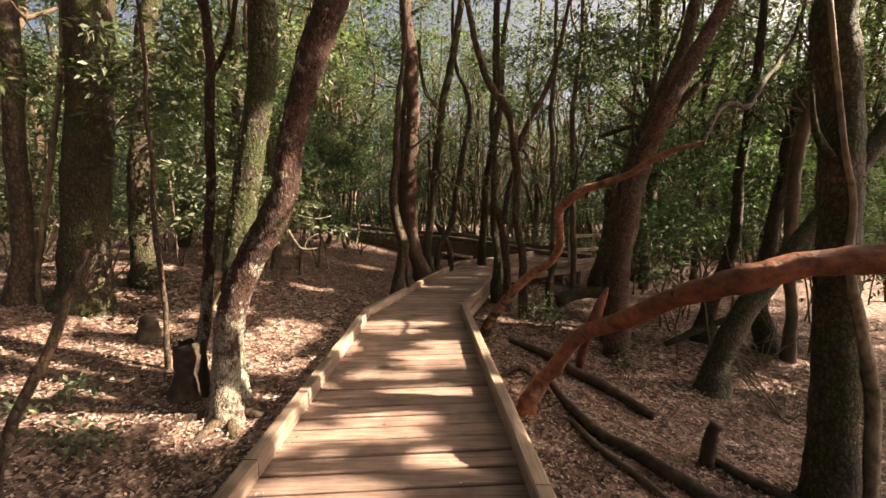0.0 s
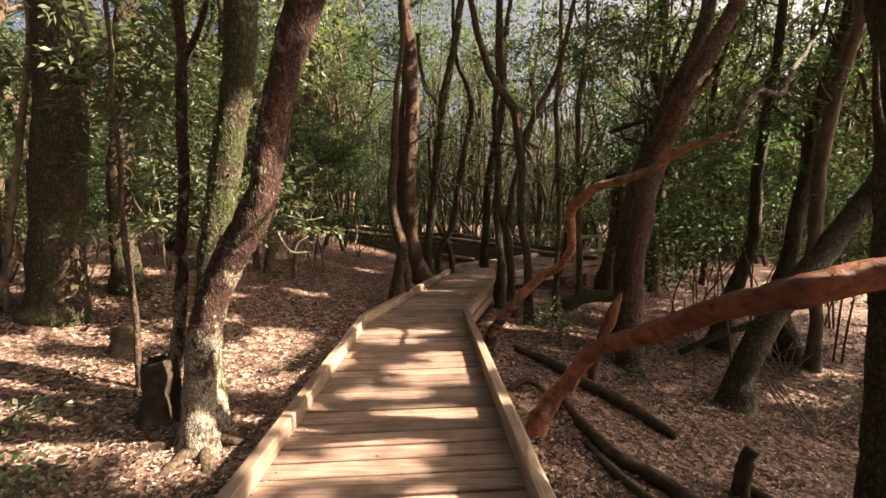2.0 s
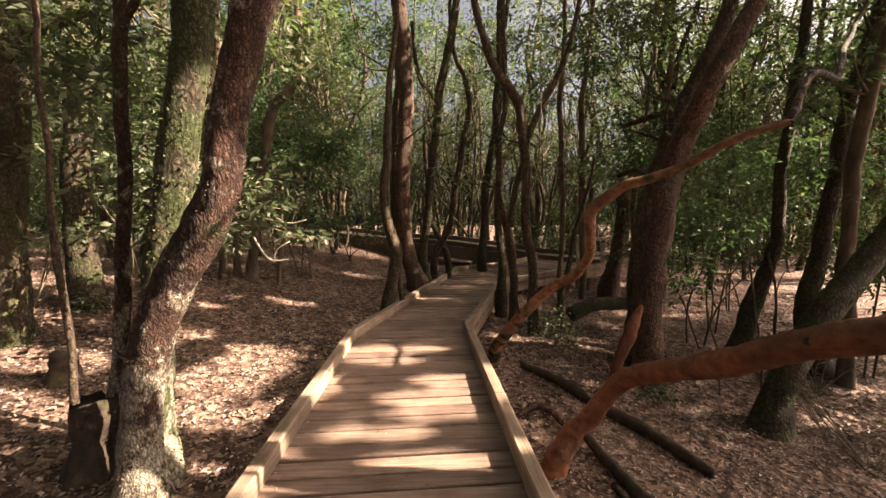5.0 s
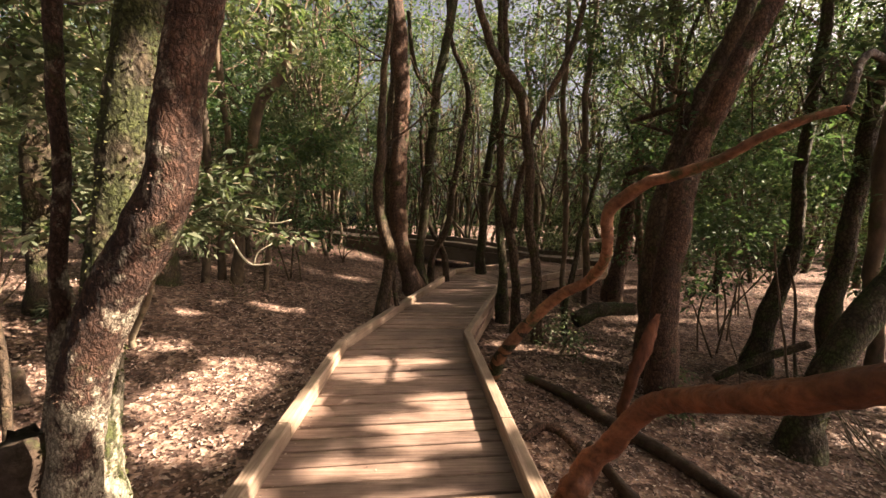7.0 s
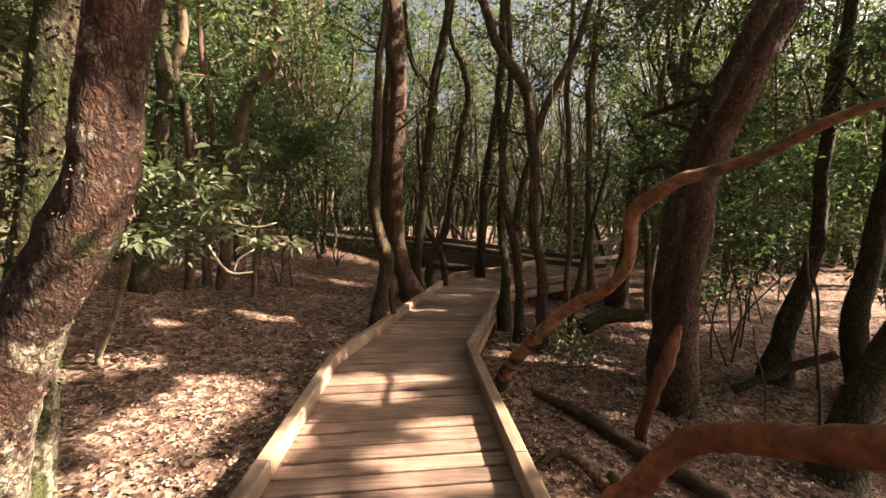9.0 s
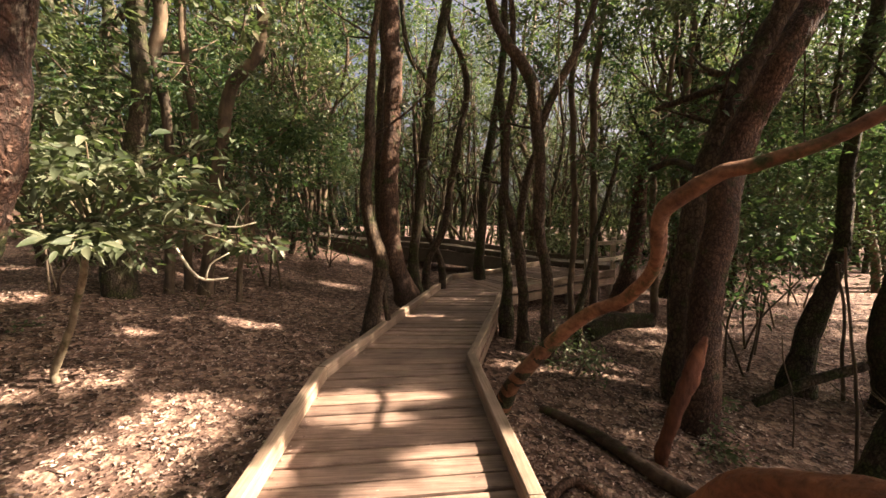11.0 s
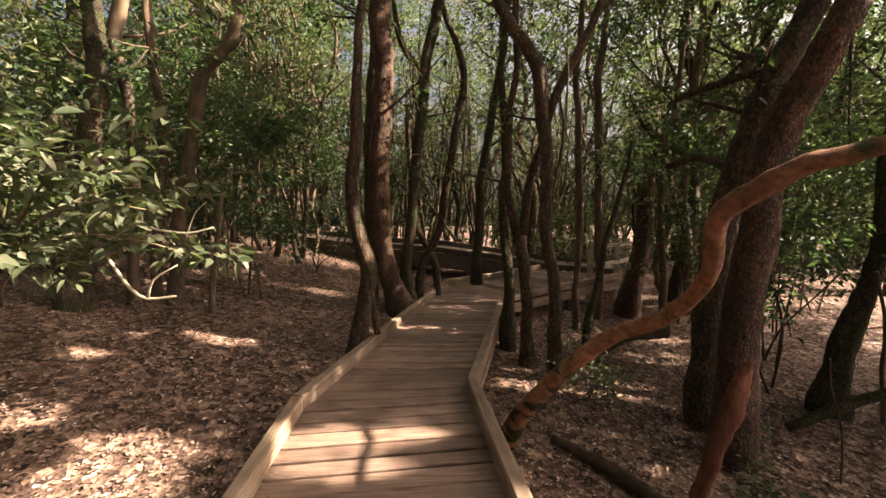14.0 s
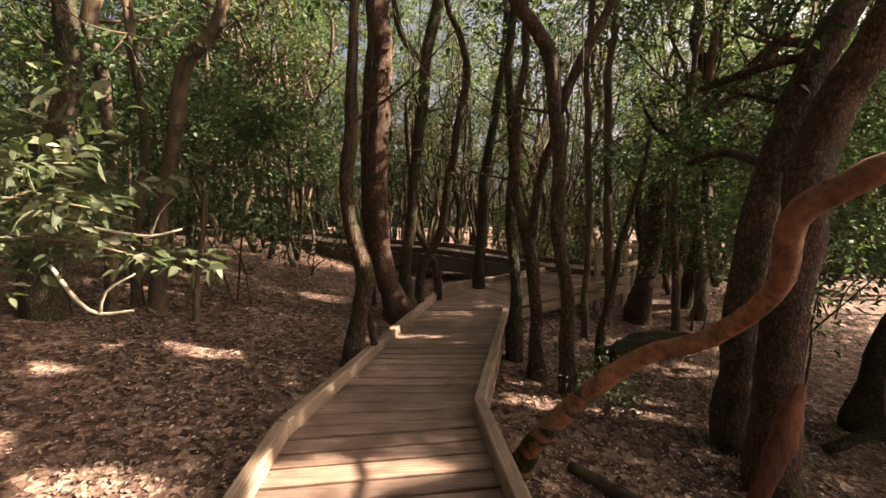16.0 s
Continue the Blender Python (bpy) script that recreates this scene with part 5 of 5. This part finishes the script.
def wood_tree(label, seed, height, r, mat, leaves, low, boughs=6, per=62, puff=(0.2, 0.46), size=0.125, name="laurel_tree", group="trees of the wood behind"):
    rg = np.random.default_rng(seed)
    tree = empty(name, (0, 0, 0), label, "tree", group)
    pts, x, y = [], 0.0, 0.0
    drift = rg.normal(0, 0.35, 2)
    for i in range(9):
        u = i / 8
        pts.append((x, y, -0.3 + (height + 0.3) * u, r * (1.15 - 0.75 * u)))
        x += drift[0] * 0.3 + rg.normal(0, 0.22)
        y += drift[1] * 0.3 + rg.normal(0, 0.2)
    limb("trunk", pts, mat, tree, 9, 0.24, 0.12, 0.4, float(seed))
    tips = []
    # a second stem that forks off low down and winds upwards
    k0 = int(rg.integers(1, 4))
    fx, fy, fz, fr = pts[k0]
    aim, fork = rg.uniform(0, 6.283), [(fx, fy, fz, fr * 0.75)]
    for i in range(1, 6):
        d = 0.3 * i + 0.1
        fork.append((fx + d * math.cos(aim) * 0.8 + rg.normal(0, 0.1), fy + d * math.sin(aim) * 0.8 + rg.normal(0, 0.1), fz + (height * 0.92 - fz) * i / 5, fr * (0.75 - 0.12 * i)))
    limb("fork", fork, mat, tree, 8, 0.26, 0.12, 0.0, float(seed) + 3)
    tips += [q[:3] for q in fork[3:]]
    for k in range(boughs):
        u = rg.uniform(0.28, 0.85)
        b = along([(p[2], *p) for p in pts], height * u, 0)[1:]
        a, ln = rg.uniform(0, 6.283), rg.uniform(0.8, 2.0)
        e = (b[0] + ln * math.cos(a), b[1] + ln * math.sin(a), b[2] + ln * rg.uniform(0.5, 1.3), 0.012)
        m = (mix(b[0], e[0], 0.5) + rg.normal(0, 0.12), mix(b[1], e[1], 0.5) + rg.normal(0, 0.12), mix(b[2], e[2], 0.42), b[3] * 0.42)
        limb("limb", [(b[0], b[1], b[2], b[3] * 0.6), m, e], mat, tree, 7, 0.3, 0.1, 0, float(k))
        tips += [e[:3], m[:3]]
    cs = [np.array(tips[rg.integers(len(tips))]) + rg.normal(0, 0.55, 3) for _ in range(26)]
    cs += [np.array((pts[-1][0], pts[-1][1], height)) + rg.normal(0, 0.9, 3) * (1, 1, 0.8) for _ in range(16)]
    cs += [np.array((rg.normal(0, 1.0), rg.normal(0, 1.0), rg.uniform(low, height * 0.7))) for _ in range(16)]
    crown("crown", cs, rg.uniform(*puff, len(cs)), per, size, leaves, tree, seed + 5, 0.6)
    return tree


KINDS = [wood_tree("winding dark-barked laurel with a loose leafy crown", 31, 8.0, 0.10, BARK_FAR, LEAF_DARK, 2.2),
         wood_tree("slim mossy laurel with drooping olive leaves", 32, 7.2, 0.075, BARK_MOSS, LEAF_OLIVE, 2.4),
         wood_tree("tall bent laurel with high leaves", 33, 9.0, 0.13, BARK_FAR, LEAF_OLIVE, 3.2),
         wood_tree("thin reddish laurel with sparse leaves", 34, 7.6, 0.065, BARK_BROWN, LEAF_DARK, 2.6),
         wood_tree("mossy thick laurel with a broad crown", 35, 8.6, 0.15, BARK_MOSS, LEAF_DARK, 2.8),
         wood_tree("slim straight laurel with light leaves", 36, 7.8, 0.07, BARK_BROWN, LEAF_OLIVE, 2.0)]

OPEN_KINDS = [wood_tree("thin twisting tree with many bare twigs and few leaves", 41, 8.6, 0.075, BARK_FAR, LEAF_OLIVE, 2.6, 9, 25, (0.14, 0.34), 0.1),
              wood_tree("slim crooked tree with sparse olive leaves", 42, 9.2, 0.09, BARK_BROWN, LEAF_OLIVE, 3.0, 9, 25, (0.14, 0.34), 0.1),
              wood_tree("dark slim tree with scattered leaves", 43, 9.6, 0.09, BARK_FAR, LEAF_DARK, 3.0, 9, 25, (0.14, 0.34), 0.1),
              wood_tree("slender mossy tree with thin open crown", 44, 8.4, 0.07, BARK_MOSS, LEAF_OLIVE, 2.2, 9, 24, (0.14, 0.34), 0.1)]
THICKET = [wood_tree("bare thin stem of the thicket with fine twigs", 51, 7.4, 0.055, BARK_FAR, LEAF_OLIVE, 2.0, 9, 12, (0.14, 0.34), 0.1, "thicket_stem", "stems of the thicket"),
           wood_tree("thin leaning stem of the thicket", 52, 7.8, 0.05, BARK_BROWN, LEAF_OLIVE, 2.4, 9, 12, (0.14, 0.34), 0.1, "thicket_stem", "stems of the thicket")]

FAR_KINDS = [wood_tree("tall laurel with a full dark crown", 61, 11.0, 0.12, BARK_FAR, LEAF_DARK, 2.5, 2, 55, (0.4, 0.9), 0.15, "laurel_tree", "tall trees far behind"),
             wood_tree("tall laurel with an olive crown", 62, 11.6, 0.11, BARK_FAR, LEAF_OLIVE, 2.5, 2, 55, (0.4, 0.9), 0.15, "laurel_tree", "tall trees far behind")]


def plant_wood():
    rg = np.random.default_rng(77)
    places, tries = [], 0
    while len(places) < 195 and tries < 12000:
        tries += 1
        y = 10.0 + 24.0 * rg.random() ** 0.8
        x = rg.uniform(-1.25, 1.25) * (y + 1)
        if any(math.hypot(x - a, y - b) < 0.7 for a, b in places):
            continue
        if min(seg_dist(x, y, a, b) for q in (BACK_NEAR, BACK_FAR, MID_LINE) for a, b in zip(q, q[1:])) < 0.75:
            continue
        if -3.2 < x < 4.8 and y < 12.4:
            continue
        places.append((x, y))
    # trees added to both sides and behind, mostly unseen, to shade the walk
    for x, y in ((-9, 2), (-10, 5.5), (-8.5, 8.4), (-7.5, 3.4), (-6, -2), (-2.6, -3.5), (2.5, -4), (6, -3), (-9.5, -1), (10.8, 9.6), (-7.2, 9.9), (0, -7), (-4, -6), (4, -7)):
        places.append((x, y))
    for i, (x, y) in enumerate(places):
        light = x > -0.12 * y and rg.random() < 0.5
        kind = OPEN_KINDS[int(rg.integers(4))] if light else KINDS[int(rg.integers(len(KINDS)))]
        m = pose(x, y, ground_z(x, y), rg.normal(0, 3), rg.normal(0, 3), rg.uniform(0, 360)) @ Matrix.Scale(rg.uniform(0.85, 1.15) * (1.1 if y > 13 else 1.0), 4)
        copy_thing(kind, m)
    made = 0
    while made < 110:
        y = 12.6 + 15.0 * rg.random()
        x = rg.uniform(-0.75, 1.05) * y
        if min(seg_dist(x, y, a, b) for q in (BACK_NEAR, BACK_FAR, MID_LINE) for a, b in zip(q, q[1:])) < 0.8:
            continue
        made += 1
        copy_thing(THICKET[made % 2], pose(x, y, ground_z(x, y), rg.normal(0, 6), rg.normal(0, 6), rg.uniform(0, 360)) @ Matrix.Scale(rg.uniform(0.8, 1.2), 4))
    for i in range(50):
        y = 19.0 + 20.0 * rg.random()
        x = rg.uniform(-1.2, 1.2) * y
        copy_thing(FAR_KINDS[i % 2], pose(x, y, ground_z(x, y), 0, 0, rg.uniform(0, 360)) @ Matrix.Scale(rg.uniform(0.85, 1.2), 4))
    for i, k in enumerate(KINDS + OPEN_KINDS + THICKET + FAR_KINDS):
        x, y = 14.0 + 2.0 * i, 15.5 + 1.5 * (i % 3)
        k.matrix_world = pose(x, y, ground_z(x, y), 0, 0, 50 * i)


plant_wood()


def plant_shrubs():
    rg = np.random.default_rng(78)
    kinds = [shrub("laurel_shrub", "leafy shrub under the trees of the wood", 12.0, 16.0, 2.6, 1.1, 700, LEAF_DARK, 18, 60, 0.13, 0.15),
             shrub("laurel_shrub", "loose olive shrub under the trees of the wood", -13.0, 17.0, 2.2, 1.2, 710, LEAF_OLIVE, 18, 60, 0.13, 0.15)]
    for k in kinds:
        k["group"] = "shrubs of the wood behind"
    made = 0
    while made < 85:
        y = 14.6 + 9.0 * rg.random() if made < 40 else 21.0 + 9.0 * rg.random()
        x = rg.uniform(-1.2, 1.2) * y
        if (x > -0.1 * y and rg.random() < 0.6) or min(seg_dist(x, y, a, b) for q in (BACK_NEAR, BACK_FAR) for a, b in zip(q, q[1:])) < 1.5:
            continue
        made += 1
        copy_thing(kinds[made % 2], pose(x, y, ground_z(x, y) - 0.05, 0, 0, rg.uniform(0, 360)) @ Matrix.Scale(rg.uniform(0.7, 1.3), 4))
    for i in range(60):
        y = 20.0 + 6.0 * rg.random()
        x = rg.uniform(-0.8, 0.9) * y
        copy_thing(kinds[i % 2], pose(x, y, ground_z(x, y) - 0.05, 0, 0, rg.uniform(0, 360)) @ Matrix.Scale(rg.uniform(0.5, 0.75), 4))


plant_shrubs()

# ---- leaf layer added overhead, mostly unseen: shades the walk, gaps place the sun patches ----
# spots to be sunlit (x, y, radii): leaves between them and sun left out
SUN_GAPS = [(-4.6, 5.6, 0.7, 0.2), (-5.5, 6.3, 0.8, 0.2), (-6.8, 6.6, 1.2, 0.4), (-7.0, 5.6, 0.9, 0.25), (-6.0, 7.4, 1.0, 0.3), (-2.1, 3.3, 1.1, 0.26), (-0.55, 5.58, 0.55, 0.09), (-0.65, 5.25, 0.35, 0.07), (0.02, 4.72, 0.3, 0.08), (-0.05, 4.37, 0.48, 0.12), (-0.1, 4.08, 0.4, 0.05), (-0.5, 3.80, 0.35, 0.05), (-0.1, 3.45, 0.45, 0.06), (-0.45, 2.98, 0.35, 0.05), (-0.6, 2.76, 0.4, 0.05), (0.1, 2.48, 0.3, 0.05), (-0.7, 2.16, 0.4, 0.06), (-0.2, 8.4, 0.6, 0.06), (0.1, 9.6, 0.6, 0.08),
        (-3.45, 3.87, 0.78, 0.24), (-2.67, 4.02, 0.46, 0.16), (-3.75, 4.79, 0.63, 0.26), (-2.05, 5.09, 0.37, 0.36), (-2.9, 2.98, 0.6, 0.2), (-4.25, 4.03, 0.23, 0.46), (-3.15, 5.74, 0.4, 0.08), (-1.90, 2.85, 0.22, 0.07), (-2.10, 5.20, 0.41, 0.17), (-2.17, 4.76, 0.46, 0.31), (-3.05, 5.74, 0.34, 0.13), (-2.0, 4.18, 0.36, 0.15), (-1.48, 4.32, 0.21, 0.11), (-2.41, 7.62, 0.34, 0.14), (-2.09, 5.53, 0.47, 0.09), (-3.39, 6.88, 0.16, 0.09), (-2.45, 7.75, 0.26, 0.09), (1.05, 8.73, 0.29, 0.21), (1.25, 7.47, 0.47, 0.13), (0.96, 7.11, 0.36, 0.19), (8.09, 11.54, 1.13, 0.54), (3.46, 8.45, 0.58, 0.15), (4.63, 5.36, 0.31, 0.26), (2.30, 7.40, 0.56, 0.11), (1.98, 7.15, 0.65, 0.06), (7.63, 10.80, 0.70, 0.43), (5.24, 11.96, 0.52, 0.37), (8.20, 11.56, 0.95, 0.39), (5.58, 5.88, 0.34, 0.15),
        (-1.75, 3.25, 0.35, 0.22), (-4.6, 5.1, 0.6, 0.16), (-4.0, 4.7, 0.5, 0.1), (-3.7, 5.4, 0.5, 0.08), (-4.2, 3.1, 0.5, 0.2), (-3.0, 3.2, 0.4, 0.15), (0.55, 4.4, 0.25, 0.3), (-1.15, 4.6, 0.12, 0.18), (-1.15, 3.4, 0.12, 0.16), (-1.15, 2.7, 0.12, 0.14), (-1.15, 5.5, 0.12, 0.12),
        (5.8, 9.8, 0.8, 0.2), (6.4, 10.6, 0.9, 0.25), (5.4, 11.6, 0.8, 0.4), (4.7, 5.35, 0.5, 0.15), (1.6, 8.0, 0.5, 0.1), (3.9, 9.4, 0.5, 0.2), (-2.5, 7.7, 0.5, 0.12), (-3.3, 3.25, 0.4, 0.2)]


def canopy():
    rg = np.random.default_rng(91)
    boxes = [(115000, (2.5, 20), (-3, 12), (7.4, 9.8), (0.15, 0.24)), (36000, (-13, 2.5), (-8, 10.5), (6.6, 9.0), (0.16, 0.26)), (16000, (0.4, 14), (-12, -3), (6.0, 8.0), (0.2, 0.3)), (12000, (-9, 9), (12, 22), (6.2, 10.5), (0.13, 0.19))]
    p = np.concatenate([np.stack([rg.uniform(*a, n), rg.uniform(*b, n), rg.uniform(*c, n)], 1) for n, a, b, c, _ in boxes])
    size = np.concatenate([rg.uniform(*b[4], b[0]) for b in boxes])
    n = len(p)
    aim = rg.normal(0, 1, (n, 3)) * (1, 1, 0.35)
    c = p + aim / np.linalg.norm(aim, axis=1, keepdims=True) * size[:, None] * 0.5
    u = c[:, 0] - SUN_DIR.x / SUN_DIR.z * c[:, 2]
    w = c[:, 1] - SUN_DIR.y / SUN_DIR.z * c[:, 2]
    # half the leaves left out beyond w 9, to let more sun in
    keep = ((u < 1.6) & (w < 8.5)) | (rg.random(n) < np.where(w < 9.0, 0.95, 0.5))
    more = [(rg.uniform(-6, 9), rg.uniform(1, 13), rg.uniform(0.15, 0.5), rg.uniform(0.04, 0.12)) for _ in range(110)]
    more += [(rg.uniform(-12, -6), rg.uniform(3.5, 10), rg.uniform(0.3, 0.8), rg.uniform(0.1, 0.3)) for _ in range(40)]
    for cx, cy, rx, ry in SUN_GAPS + [g for g in more if not (-5 < g[0] < 7.5 and g[1] < 9)]:
        cx -= SUN_DIR.x / SUN_DIR.z * (0.0 if -1.3 < cx < 0.7 and cy < 11 else ground_z(cx, cy))
        e = ((u - cx) / (rx + 0.09)) ** 2 + ((w - cy) / (ry + 0.08)) ** 2
        keep &= e > rg.uniform(0.9, 1.15, n)
    v, f = leaf_mesh(p[keep], aim[keep], size[keep], rg, 0.7, 0.5)
    tagged(tri_object("shade_canopy", v, f, LEAF_DARK), "dark green leaf layer added overhead for shade, gaps cut for sun patches", "canopy", kind="stuff")


canopy()
